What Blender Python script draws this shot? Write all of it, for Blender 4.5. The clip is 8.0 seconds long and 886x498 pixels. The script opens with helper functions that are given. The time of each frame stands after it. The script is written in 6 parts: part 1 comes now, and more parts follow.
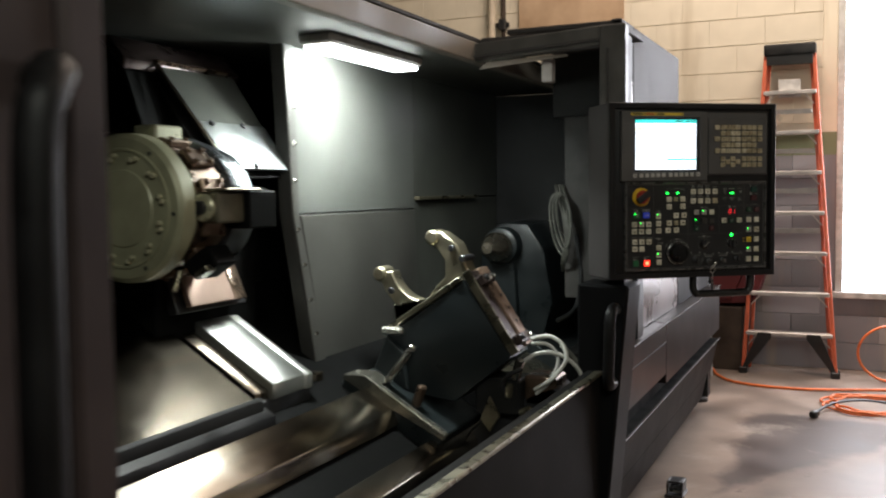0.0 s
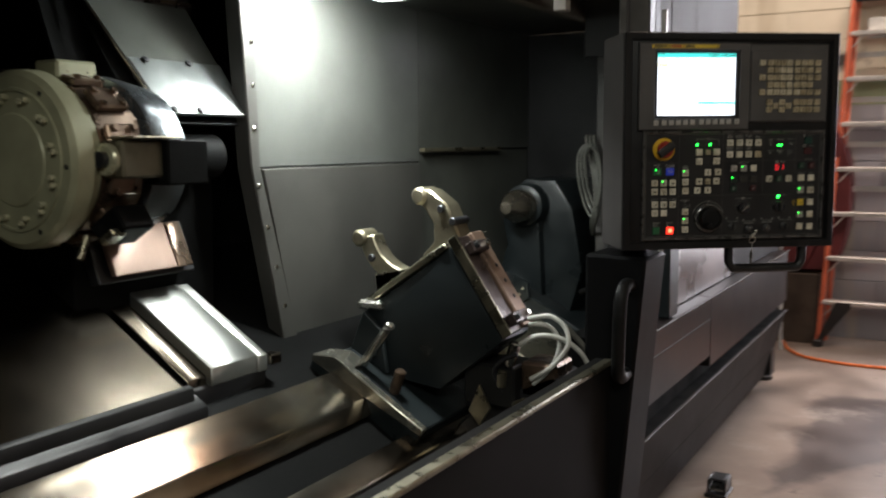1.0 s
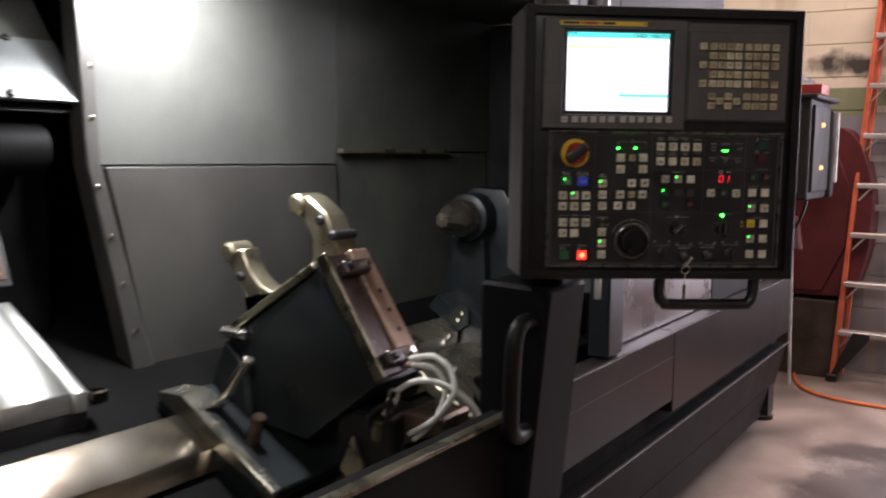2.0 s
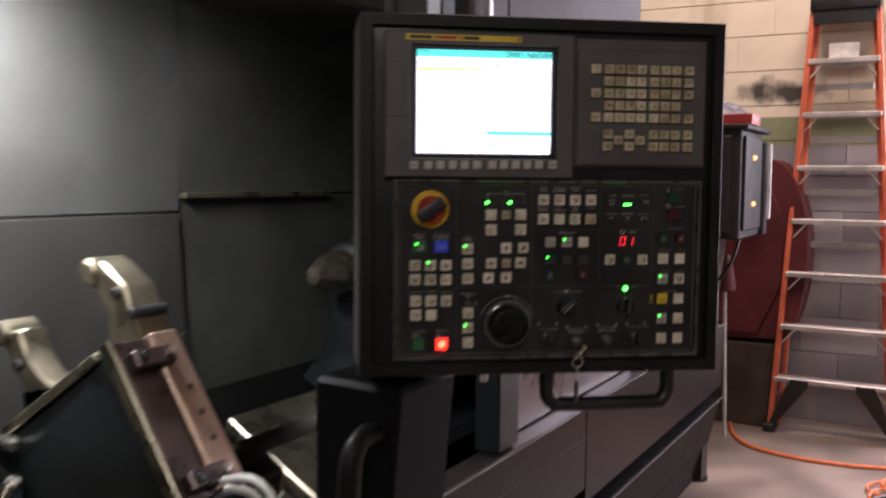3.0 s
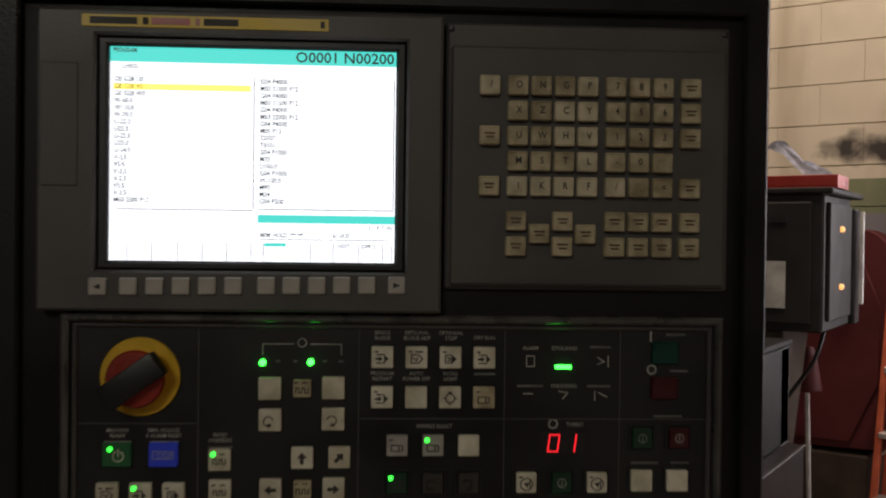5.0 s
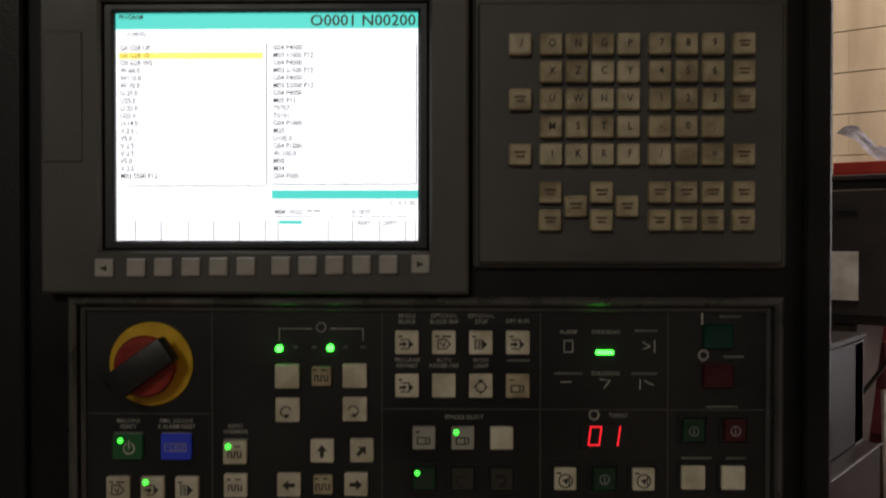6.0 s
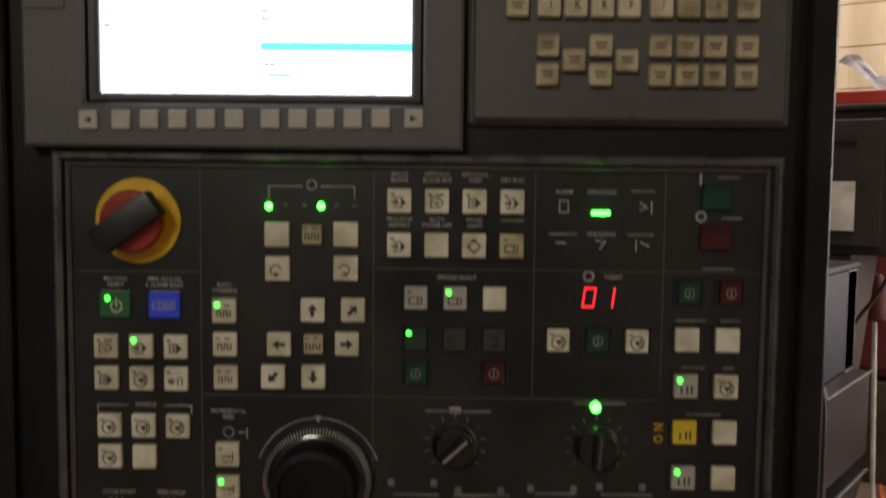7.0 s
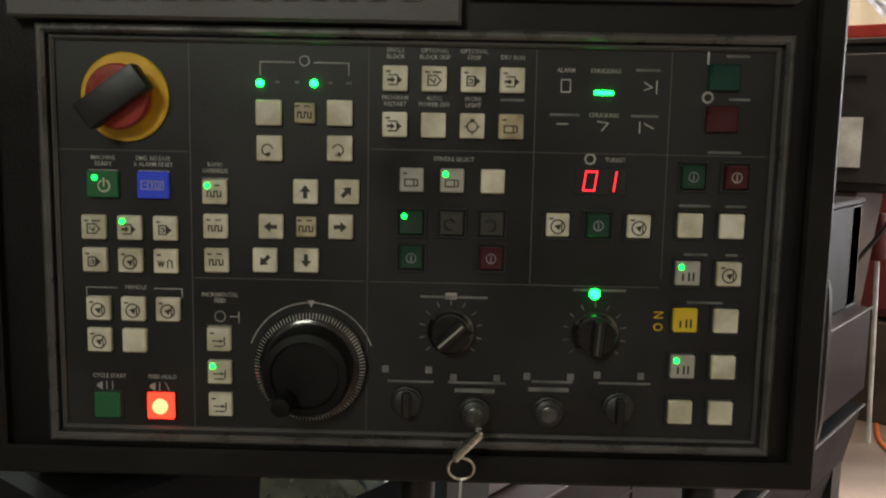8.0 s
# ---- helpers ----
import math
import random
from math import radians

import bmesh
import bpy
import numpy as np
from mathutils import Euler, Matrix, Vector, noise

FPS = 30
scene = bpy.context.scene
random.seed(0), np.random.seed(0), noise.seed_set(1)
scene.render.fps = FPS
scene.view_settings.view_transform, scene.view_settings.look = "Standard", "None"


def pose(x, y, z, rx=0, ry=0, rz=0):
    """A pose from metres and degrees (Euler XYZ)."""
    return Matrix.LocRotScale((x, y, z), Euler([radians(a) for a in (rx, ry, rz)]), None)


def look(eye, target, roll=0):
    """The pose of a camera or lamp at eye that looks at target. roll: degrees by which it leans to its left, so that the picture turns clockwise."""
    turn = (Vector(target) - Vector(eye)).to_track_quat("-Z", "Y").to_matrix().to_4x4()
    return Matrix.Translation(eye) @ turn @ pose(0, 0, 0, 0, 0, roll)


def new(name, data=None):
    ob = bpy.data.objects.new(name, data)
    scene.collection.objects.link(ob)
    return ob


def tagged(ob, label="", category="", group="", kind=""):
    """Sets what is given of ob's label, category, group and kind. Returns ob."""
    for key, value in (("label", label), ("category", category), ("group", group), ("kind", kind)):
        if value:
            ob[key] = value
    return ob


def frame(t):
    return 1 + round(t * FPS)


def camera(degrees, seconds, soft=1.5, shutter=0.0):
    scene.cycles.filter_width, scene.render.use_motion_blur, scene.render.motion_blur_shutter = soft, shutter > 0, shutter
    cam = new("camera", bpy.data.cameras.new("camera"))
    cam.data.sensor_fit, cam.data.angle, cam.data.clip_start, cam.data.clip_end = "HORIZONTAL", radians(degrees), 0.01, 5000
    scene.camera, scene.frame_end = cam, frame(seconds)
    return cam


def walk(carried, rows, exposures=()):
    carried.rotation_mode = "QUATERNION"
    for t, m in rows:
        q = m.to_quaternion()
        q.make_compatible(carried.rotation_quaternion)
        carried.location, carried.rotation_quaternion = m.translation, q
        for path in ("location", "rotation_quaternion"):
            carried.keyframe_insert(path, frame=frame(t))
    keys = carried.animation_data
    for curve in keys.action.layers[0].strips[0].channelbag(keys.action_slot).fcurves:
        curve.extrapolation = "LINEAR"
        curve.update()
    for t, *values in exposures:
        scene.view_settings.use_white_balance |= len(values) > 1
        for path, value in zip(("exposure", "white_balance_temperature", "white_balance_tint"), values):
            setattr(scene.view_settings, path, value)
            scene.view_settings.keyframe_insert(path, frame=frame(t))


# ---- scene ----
cam = camera(52.0, 8.0, soft=2.0, shutter=0.7)
PATH = [
    (0, (0.0960, 0.0040, 1.3420), (-0.7340, 1.8190, 1.2140), -0.70),
    (0.5, (0.0990, 0.2730, 1.3310), (-0.7350, 2.0850, 1.1830), -1.30),
    (1, (0.1550, 0.5600, 1.3310), (-0.8390, 2.2810, 1.1030), -0.50),
    (1.2, (0.2270, 0.7050, 1.3040), (-0.8260, 2.3890, 1.0700), -0.70),
    (2.3, (0.2610, 1.3110, 1.3230), (-0.8040, 2.9910, 1.1130), 1.20),
    (2.5, (0.2270, 1.4060, 1.3450), (-0.7890, 3.1140, 1.1230), 0.90),
    (3, (0.1740, 1.6800, 1.3600), (-0.7990, 3.4210, 1.2080), 0.50),
    (3.5, (0.1330, 1.9240, 1.3840), (-0.8090, 3.6850, 1.2770), -0.60),
    (4, (0.1410, 2.1830, 1.4020), (-0.8850, 3.8980, 1.3290), 2.50),
    (4.2, (0.1230, 2.2670, 1.4070), (-0.9540, 3.9510, 1.3420), 1.50),
    (5.3, (0.0233, 2.5026, 1.4204), (-1.1261, 4.1393, 1.4143), 0.36),
    (5.5, (0.0247, 2.5155, 1.4175), (-1.1642, 4.1238, 1.4098), -0.12),
    (6, (0.0230, 2.5279, 1.4032), (-1.2118, 4.1010, 1.3776), 0.02),
    (6.5, (0.0223, 2.5359, 1.3757), (-1.2212, 4.0998, 1.2862), 0.43),
    (7, (0.0174, 2.5377, 1.3439), (-1.2053, 4.1133, 1.1935), 0.60),
    (7.5, (0.0173, 2.5421, 1.3110), (-1.2025, 4.1114, 1.0888), 0.71),
    (8, (0.0131, 2.5509, 1.2992), (-1.2050, 4.1142, 1.0303), 1.12),
]
EXPOSURES = [(0.0, 0.08, 6350, 10), (1.2, 0.06, 6400, 14), (2.4, 0.12, 6400, 27), (3.6, 0.10, 6400, 26), (4.0, 0.1, 6300, 19), (5.3, -0.75, 6850, 14), (6.0, -0.65, 6900, 16), (6.5, -0.6, 7000, 16), (7.0, 0.3, 7000, 15), (7.5, 0.57, 6600, 9), (8.0, 0.64, 6550, 6)]
walk(cam, [(t, look(e, g, r)) for t, e, g, r in PATH], EXPOSURES)

# ---- world and light ----
world = bpy.data.worlds.new("world")
scene.world = world
world.use_nodes = True
world.node_tree.nodes["Background"].inputs[0].default_value = (0.9, 0.95, 1.0, 1)
world.node_tree.nodes["Background"].inputs[1].default_value = 0.3


def area(name, m, sx, sy, watts, colour):
    d = bpy.data.lights.new(name, "AREA")
    d.shape, d.size, d.size_y, d.energy, d.color = "RECTANGLE", sx, sy, watts, colour
    ob = new(name, d)
    ob.matrix_world = m
    return ob


area("work_lamp_light", look((-1.40, 2.72, 1.770), (-1.66, 2.72, 1.28)), 0.07, 0.48, 36, (0.93, 1.0, 0.94))
area("daylight_light", look((0.66, 7.16, 1.85), (0.5, 3.0, 0.6)), 1.3, 2.4, 80, (0.95, 0.95, 1.0))
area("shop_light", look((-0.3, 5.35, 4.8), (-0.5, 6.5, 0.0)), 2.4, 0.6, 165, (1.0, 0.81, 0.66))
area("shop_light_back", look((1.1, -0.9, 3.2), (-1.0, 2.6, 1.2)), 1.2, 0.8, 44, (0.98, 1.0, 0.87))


# ---- materials ----
def mat(name, colour, rough=0.5, metal=0.0, scale=12.0, vary=0.25, bump=0.15, fine=160.0, dark=None, coat=0.0, spec=0.5, wear=0.11, each=False):
    """A painted or bare surface with wear at two scales; each: the wear differs from object to object."""
    m = bpy.data.materials.new(name)
    m.use_nodes = True
    nt = m.node_tree
    b = nt.nodes["Principled BSDF"]
    tc = nt.nodes.new("ShaderNodeTexCoord")
    n1 = nt.nodes.new("ShaderNodeTexNoise")
    n1.inputs["Scale"].default_value, n1.inputs["Detail"].default_value = scale, 6
    n2 = nt.nodes.new("ShaderNodeTexNoise")
    n2.inputs["Scale"].default_value, n2.inputs["Detail"].default_value = fine, 3
    for n in (n1, n2):
        nt.links.new(tc.outputs["Object"], n.inputs["Vector"])
    if each:
        info = nt.nodes.new("ShaderNodeObjectInfo")
        shift = nt.nodes.new("ShaderNodeMath")
        shift.operation = "MULTIPLY"
        shift.inputs[1].default_value = 37.0
        nt.links.new(info.outputs["Random"], shift.inputs[0])
        n1.noise_dimensions = "4D"
        nt.links.new(shift.outputs[0], n1.inputs["W"])
    mix = nt.nodes.new("ShaderNodeMix")
    mix.data_type = "RGBA"
    low = dark or tuple(c * (1 - vary) for c in colour)
    mix.inputs[6].default_value, mix.inputs[7].default_value = (*low, 1), (*colour, 1)
    ramp = nt.nodes.new("ShaderNodeMapRange")
    ramp.inputs[1].default_value, ramp.inputs[2].default_value = 0.35, 0.62
    nt.links.new(n1.outputs["Fac"], ramp.inputs[0])
    nt.links.new(ramp.outputs[0], mix.inputs[0])
    nt.links.new(mix.outputs[2], b.inputs["Base Color"])
    rr = nt.nodes.new("ShaderNodeMapRange")
    rr.inputs[1].default_value, rr.inputs[2].default_value = 0.3, 0.7
    rr.inputs[3].default_value, rr.inputs[4].default_value = max(0.02, rough - wear), min(1, rough + wear)
    nt.links.new(n1.outputs["Fac"], rr.inputs[0])
    nt.links.new(rr.outputs[0], b.inputs["Roughness"])
    bp = nt.nodes.new("ShaderNodeBump")
    bp.inputs["Strength"].default_value, bp.inputs["Distance"].default_value = bump, 0.001
    nt.links.new(n2.outputs["Fac"], bp.inputs["Height"])
    nt.links.new(bp.outputs[0], b.inputs["Normal"])
    b.inputs["Metallic"].default_value = metal
    b.inputs["Coat Weight"].default_value = coat
    b.inputs["Specular IOR Level"].default_value = spec
    return m


def glow(name, colour, strength, base=(0.02, 0.02, 0.02)):
    m = bpy.data.materials.new(name)
    m.use_nodes = True
    b = m.node_tree.nodes["Principled BSDF"]
    b.inputs["Base Color"].default_value = (*base, 1)
    b.inputs["Emission Color"].default_value = (*colour, 1)
    b.inputs["Emission Strength"].default_value = strength
    b.inputs["Roughness"].default_value = 0.35
    return m


def wall_paint():
    """Painted block wall: cream above, a green band, blue-grey below, with a soot stain."""
    m = mat("wall_paint", (0.76, 0.695, 0.56), 0.6, 0, 2.2, 0.16, 0.5, 60)
    nt = m.node_tree
    b = nt.nodes["Principled BSDF"]
    old = b.inputs["Base Color"].links[0].from_socket
    geo = nt.nodes.new("ShaderNodeNewGeometry")
    sep = nt.nodes.new("ShaderNodeSeparateXYZ")
    nt.links.new(geo.outputs["Position"], sep.inputs[0])

    def above(z):
        n = nt.nodes.new("ShaderNodeMath")
        n.operation = "GREATER_THAN"
        n.inputs[1].default_value = z
        nt.links.new(sep.outputs[2], n.inputs[0])
        return n.outputs[0]

    def blend(fac, a, bb):
        n = nt.nodes.new("ShaderNodeMix")
        n.data_type = "RGBA"
        nt.links.new(fac, n.inputs[0])
        for k, v in ((6, a), (7, bb)):
            if isinstance(v, tuple):
                n.inputs[k].default_value = (*v, 1)
            else:
                nt.links.new(v, n.inputs[k])
        return n.outputs[2]

    noise2 = nt.nodes.new("ShaderNodeTexNoise")
    noise2.inputs["Scale"].default_value = 3.0
    nt.links.new(geo.outputs["Position"], noise2.inputs["Vector"])
    info = nt.nodes.new("ShaderNodeObjectInfo")
    patch = nt.nodes.new("ShaderNodeMapRange")
    patch.inputs[1].default_value, patch.inputs[2].default_value = 0.55, 0.75
    nt.links.new(info.outputs["Random"], patch.inputs[0])
    low = blend(patch.outputs[0], blend(noise2.outputs["Fac"], (0.17, 0.165, 0.185), (0.27, 0.265, 0.29)), (0.33, 0.32, 0.35))
    band = blend(noise2.outputs["Fac"], (0.16, 0.19, 0.11), (0.24, 0.27, 0.16))
    col = blend(above(1.57), low, blend(above(1.735), band, old))
    # faint runs down the wall
    run = nt.nodes.new("ShaderNodeVectorMath")
    run.operation = "MULTIPLY"
    run.inputs[1].default_value = (5.0, 0.0, 0.7)
    nt.links.new(geo.outputs["Position"], run.inputs[0])
    drip = nt.nodes.new("ShaderNodeTexNoise")
    drip.inputs["Scale"].default_value, drip.inputs["Detail"].default_value = 1.0, 6
    nt.links.new(run.outputs[0], drip.inputs["Vector"])
    weak = nt.nodes.new("ShaderNodeMapRange")
    weak.inputs[1].default_value, weak.inputs[2].default_value, weak.inputs[4].default_value = 0.54, 0.74, 0.55
    nt.links.new(drip.outputs["Fac"], weak.inputs[0])
    col = blend(weak.outputs[0], col, (0.40, 0.33, 0.23))
    # soot stain
    d = nt.nodes.new("ShaderNodeVectorMath")
    d.operation = "SUBTRACT"
    d.inputs[1].default_value = (-0.66, 7.2, 1.87)
    nt.links.new(geo.outputs["Position"], d.inputs[0])
    sc = nt.nodes.new("ShaderNodeVectorMath")
    sc.operation = "MULTIPLY"
    sc.inputs[1].default_value = (3.2, 0.0, 10.5)
    nt.links.new(d.outputs[0], sc.inputs[0])
    n3 = nt.nodes.new("ShaderNodeTexNoise")
    n3.inputs["Scale"].default_value, n3.inputs["Detail"].default_value = 7.0, 5
    nt.links.new(geo.outputs["Position"], n3.inputs["Vector"])
    ln = nt.nodes.new("ShaderNodeVectorMath")
    ln.operation = "LENGTH"
    nt.links.new(sc.outputs[0], ln.inputs[0])
    ad = nt.nodes.new("ShaderNodeMath")
    ad.operation = "MULTIPLY_ADD"
    ad.inputs[1].default_value = 2.2
    nt.links.new(n3.outputs["Fac"], ad.inputs[0])
    nt.links.new(ln.outputs["Value"], ad.inputs[2])
    mr = nt.nodes.new("ShaderNodeMapRange")
    mr.inputs[1].default_value, mr.inputs[2].default_value = 2.05, 1.45
    nt.links.new(ad.outputs[0], mr.inputs[0])
    col = blend(mr.outputs[0], col, (0.05, 0.045, 0.04))
    nt.links.new(col, b.inputs["Base Color"])
    return m


def concrete():
    """Cream-grey worn concrete with a darker, ragged-edged patch in front of the window."""
    m = mat("concrete", (0.27, 0.215, 0.18), 0.46, 0, 2.6, 0.3, 0.3, 45, dark=(0.15, 0.117, 0.098), spec=0.28)
    nt = m.node_tree
    b = nt.nodes["Principled BSDF"]
    old = b.inputs["Base Color"].links[0].from_socket
    geo = nt.nodes.new("ShaderNodeNewGeometry")
    wob = nt.nodes.new("ShaderNodeTexNoise")
    wob.inputs["Scale"].default_value, wob.inputs["Detail"].default_value = 4.0, 5
    nt.links.new(geo.outputs["Position"], wob.inputs["Vector"])

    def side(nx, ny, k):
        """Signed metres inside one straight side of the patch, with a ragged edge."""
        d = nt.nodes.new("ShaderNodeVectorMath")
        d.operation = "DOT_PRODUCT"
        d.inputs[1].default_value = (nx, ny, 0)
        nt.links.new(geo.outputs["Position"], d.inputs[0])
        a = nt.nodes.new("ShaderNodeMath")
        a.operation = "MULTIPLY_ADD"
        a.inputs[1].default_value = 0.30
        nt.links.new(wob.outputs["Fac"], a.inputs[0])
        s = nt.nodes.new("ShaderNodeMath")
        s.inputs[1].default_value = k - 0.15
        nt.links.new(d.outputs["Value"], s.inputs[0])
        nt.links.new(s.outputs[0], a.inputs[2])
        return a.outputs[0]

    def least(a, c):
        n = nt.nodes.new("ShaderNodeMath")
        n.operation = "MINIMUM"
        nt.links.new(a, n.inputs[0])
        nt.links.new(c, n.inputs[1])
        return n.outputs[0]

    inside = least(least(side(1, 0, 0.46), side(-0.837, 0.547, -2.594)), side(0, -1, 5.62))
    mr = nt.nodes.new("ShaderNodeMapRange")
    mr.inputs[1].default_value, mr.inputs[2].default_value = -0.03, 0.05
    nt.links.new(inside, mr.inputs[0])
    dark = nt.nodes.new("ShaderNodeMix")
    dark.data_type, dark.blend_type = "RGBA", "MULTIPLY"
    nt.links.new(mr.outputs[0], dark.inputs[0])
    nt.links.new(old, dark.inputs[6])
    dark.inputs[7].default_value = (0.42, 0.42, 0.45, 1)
    # pale dusty smears and small dark spills
    out = dark.outputs[2]
    for scale, lo, hi, colour in ((1.3, 0.56, 0.72, (0.40, 0.355, 0.31)), (7.0, 0.62, 0.70, (0.085, 0.07, 0.062))):
        smear = nt.nodes.new("ShaderNodeTexNoise")
        smear.inputs["Scale"].default_value, smear.inputs["Detail"].default_value, smear.inputs["Roughness"].default_value = scale, 9, 0.68
        smear.inputs["Distortion"].default_value = 0.6
        nt.links.new(geo.outputs["Position"], smear.inputs["Vector"])
        rise = nt.nodes.new("ShaderNodeMapRange")
        rise.inputs[1].default_value, rise.inputs[2].default_value, rise.inputs[4].default_value = lo, hi, 0.75
        nt.links.new(smear.outputs["Fac"], rise.inputs[0])
        lay = nt.nodes.new("ShaderNodeMix")
        lay.data_type = "RGBA"
        lay.inputs[7].default_value = (*colour, 1)
        nt.links.new(rise.outputs[0], lay.inputs[0])
        nt.links.new(out, lay.inputs[6])
        out = lay.outputs[2]
    nt.links.new(out, b.inputs["Base Color"])
    return m


M_PAINT = mat("dark_grey_paint", (0.020, 0.0165, 0.0165), 0.33, 0, 5, 0.25, 0.04, 220, spec=0.11, wear=0.03)
M_POST = mat("black_post_paint", (0.007, 0.007, 0.0075), 0.42, 0, 5, 0.25, 0.05, 220, spec=0.05, wear=0.03)
M_LIGHTGREY = mat("grey_paint", (0.062, 0.057, 0.056), 0.55, 0, 5, 0.2, 0.12, 220, spec=0.08)
M_ROOF = mat("tan_grey_roof_paint", (0.26, 0.22, 0.185), 0.5, 0, 6, 0.25, 0.12, 200)
M_APRON = mat("oily_black_apron_paint", (0.010, 0.0095, 0.0095), 0.6, 0, 5, 0.3, 0.08, 200, spec=0.05, wear=0.05)
M_SKIN = mat("brushed_grey_door_skin", (0.070, 0.064, 0.065), 0.5, 0.0, 5, 0.3, 0.10, 160, spec=0.03, wear=0.06)
# paler, pinker M_SKIN: bright warm reflections are put into the base colour
M_SHINE = mat("reflecting_door_skin", (0.24, 0.205, 0.20), 0.30, 0.55, 7, 0.4, 0.08, 160, spec=0.2, wear=0.08)
M_LEFTDOOR = mat("brown_black_door_paint", (0.046, 0.034, 0.033), 0.5, 0, 5, 0.3, 0.08, 200, spec=0.15)
M_BOX = mat("dull_charcoal_box_paint", (0.034, 0.031, 0.031), 0.6, 0, 7, 0.3, 0.12, 160, spec=0.12)
M_FRAMEGREY = mat("worn_grey_frame_paint", (0.085, 0.08, 0.075), 0.45, 0, 9, 0.35, 0.1, 200, spec=0.3)
M_STAND = mat("brown_grey_stand_paint", (0.075, 0.058, 0.047), 0.65, 0, 6, 0.4, 0.15, 120, spec=0.06)
M_BASEPLATE = mat("wet_ground_plate", (0.50, 0.48, 0.41), 0.24, 0.9, 16, 0.35, 0.1, 120, wear=0.05)
M_SKIRT = mat("dark_skirt_paint", (0.017, 0.015, 0.015), 0.5, 0, 5, 0.3, 0.06, 200, spec=0.05, wear=0.04)
M_BLACK = mat("black_paint", (0.016, 0.016, 0.018), 0.42, 0, 8, 0.3, 0.15, 240)
M_INNER = mat("oily_inner_sheet", (0.10, 0.102, 0.094), 0.42, 0.2, 4, 0.22, 0.06, 90, wear=0.05, spec=0.3)
M_SHEET = mat("lower_inner_sheet", (0.074, 0.071, 0.065), 0.38, 0.3, 4, 0.25, 0.06, 90, wear=0.05)
# darker copy of M_INNER: the shade away from the lamp is in the colour
M_INNERSHADE = mat("shaded_inner_sheet", (0.085, 0.088, 0.078), 0.42, 0.15, 5, 0.3, 0.1, 90, wear=0.05, spec=0.25)
M_PAN = mat("oily_brown_pan_steel", (0.18, 0.152, 0.12), 0.23, 1.0, 3, 0.3, 0.08, 90, wear=0.04)
M_HUB = mat("blue_grey_hub_steel", (0.20, 0.22, 0.24), 0.30, 0.8, 9, 0.3, 0.1, 120)
# near-black base colour stands in for the shade deep inside the enclosure
M_DARKIN = mat("shaded_enclosure_sheet", (0.018, 0.018, 0.018), 0.45, 0.2, 5, 0.4, 0.2, 90, spec=0.3)
M_STEEL = mat("wet_steel", (0.36, 0.33, 0.28), 0.19, 1.0, 3.2, 0.3, 0.05, 60, dark=(0.15, 0.115, 0.085), wear=0.04)
M_BRIGHT = mat("bright_steel", (0.68, 0.66, 0.60), 0.22, 1.0, 20, 0.2, 0.08, 200)
M_COVER = mat("telescopic_cover_steel", (0.52, 0.53, 0.50), 0.34, 0.9, 7, 0.15, 0.1, 90, wear=0.04)
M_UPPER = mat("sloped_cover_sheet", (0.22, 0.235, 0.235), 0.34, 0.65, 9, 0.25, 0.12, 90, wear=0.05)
M_TURRET = mat("olive_oiled_turret_steel", (0.34, 0.335, 0.22), 0.38, 0.15, 10, 0.2, 0.12, 120, wear=0.05)
M_HOLDBLOCK = mat("olive_brown_holder_steel", (0.12, 0.105, 0.07), 0.34, 0.4, 14, 0.4, 0.15, 110)
# pale and barely metallic, so the bolts' glints are carried by the base colour
M_BOLT = mat("oily_bolt_glint_steel", (0.50, 0.48, 0.33), 0.30, 0.35, 20, 0.3, 0.1, 150)
# oily casting, taken almost to black to paint in the shade of pits and slots
M_PIT = mat("shaded_oily_casting", (0.006, 0.006, 0.006), 0.6, 0, 6, 0.4, 0.2, 80, spec=0.05)
M_HOLDER = mat("brown_tool_steel", (0.19, 0.132, 0.096), 0.30, 0.8, 14, 0.4, 0.2, 110)
M_BLUEGREY = mat("blue_grey_casting_paint", (0.0135, 0.0175, 0.019), 0.36, 0, 7, 0.3, 0.35, 60, spec=0.4)
M_RUST = mat("oily_pinkish_brown_plate", (0.30, 0.205, 0.155), 0.34, 0.6, 14, 0.45, 0.2, 90)
M_PURPLE = mat("dark_oily_brown_steel", (0.075, 0.055, 0.052), 0.34, 0.6, 14, 0.35, 0.2, 90)
M_CENTRE = mat("polished_centre_steel", (0.62, 0.54, 0.43), 0.24, 0.95, 14, 0.12, 0.02, 200)
M_ARM = mat("oily_brass_toned_steel", (0.34, 0.305, 0.22), 0.36, 0.9, 16, 0.35, 0.15, 120)
M_PINK = mat("pale_copper_sheet", (0.33, 0.225, 0.18), 0.48, 0.5, 8, 0.3, 0.1, 120)
M_HOSE = mat("grey_white_hose", (0.60, 0.60, 0.56), 0.45, 0, 20, 0.3, 0.1, 150)
M_DARKHOSE = mat("oily_grey_hose", (0.16, 0.16, 0.14), 0.4, 0, 20, 0.4, 0.1, 150)
M_OILY = mat("oily_dark_steel", (0.24, 0.22, 0.16), 0.30, 0.85, 14, 0.5, 0.15, 120)
M_GRIP = mat("dull_black_grip", (0.0045, 0.0045, 0.0048), 0.5, 0, 20, 0.3, 0.15, 150, spec=0.22)
M_RUBBER = mat("black_rubber", (0.007, 0.007, 0.0075), 0.42, 0, 20, 0.3, 0.2, 150)
M_ORANGE_GRP = mat("orange_fibreglass", (0.60, 0.13, 0.06), 0.42, 0, 10, 0.3, 0.1, 150)
M_ALU = mat("worn_aluminium", (0.60, 0.57, 0.55), 0.42, 0.75, 10, 0.25, 0.1, 150)
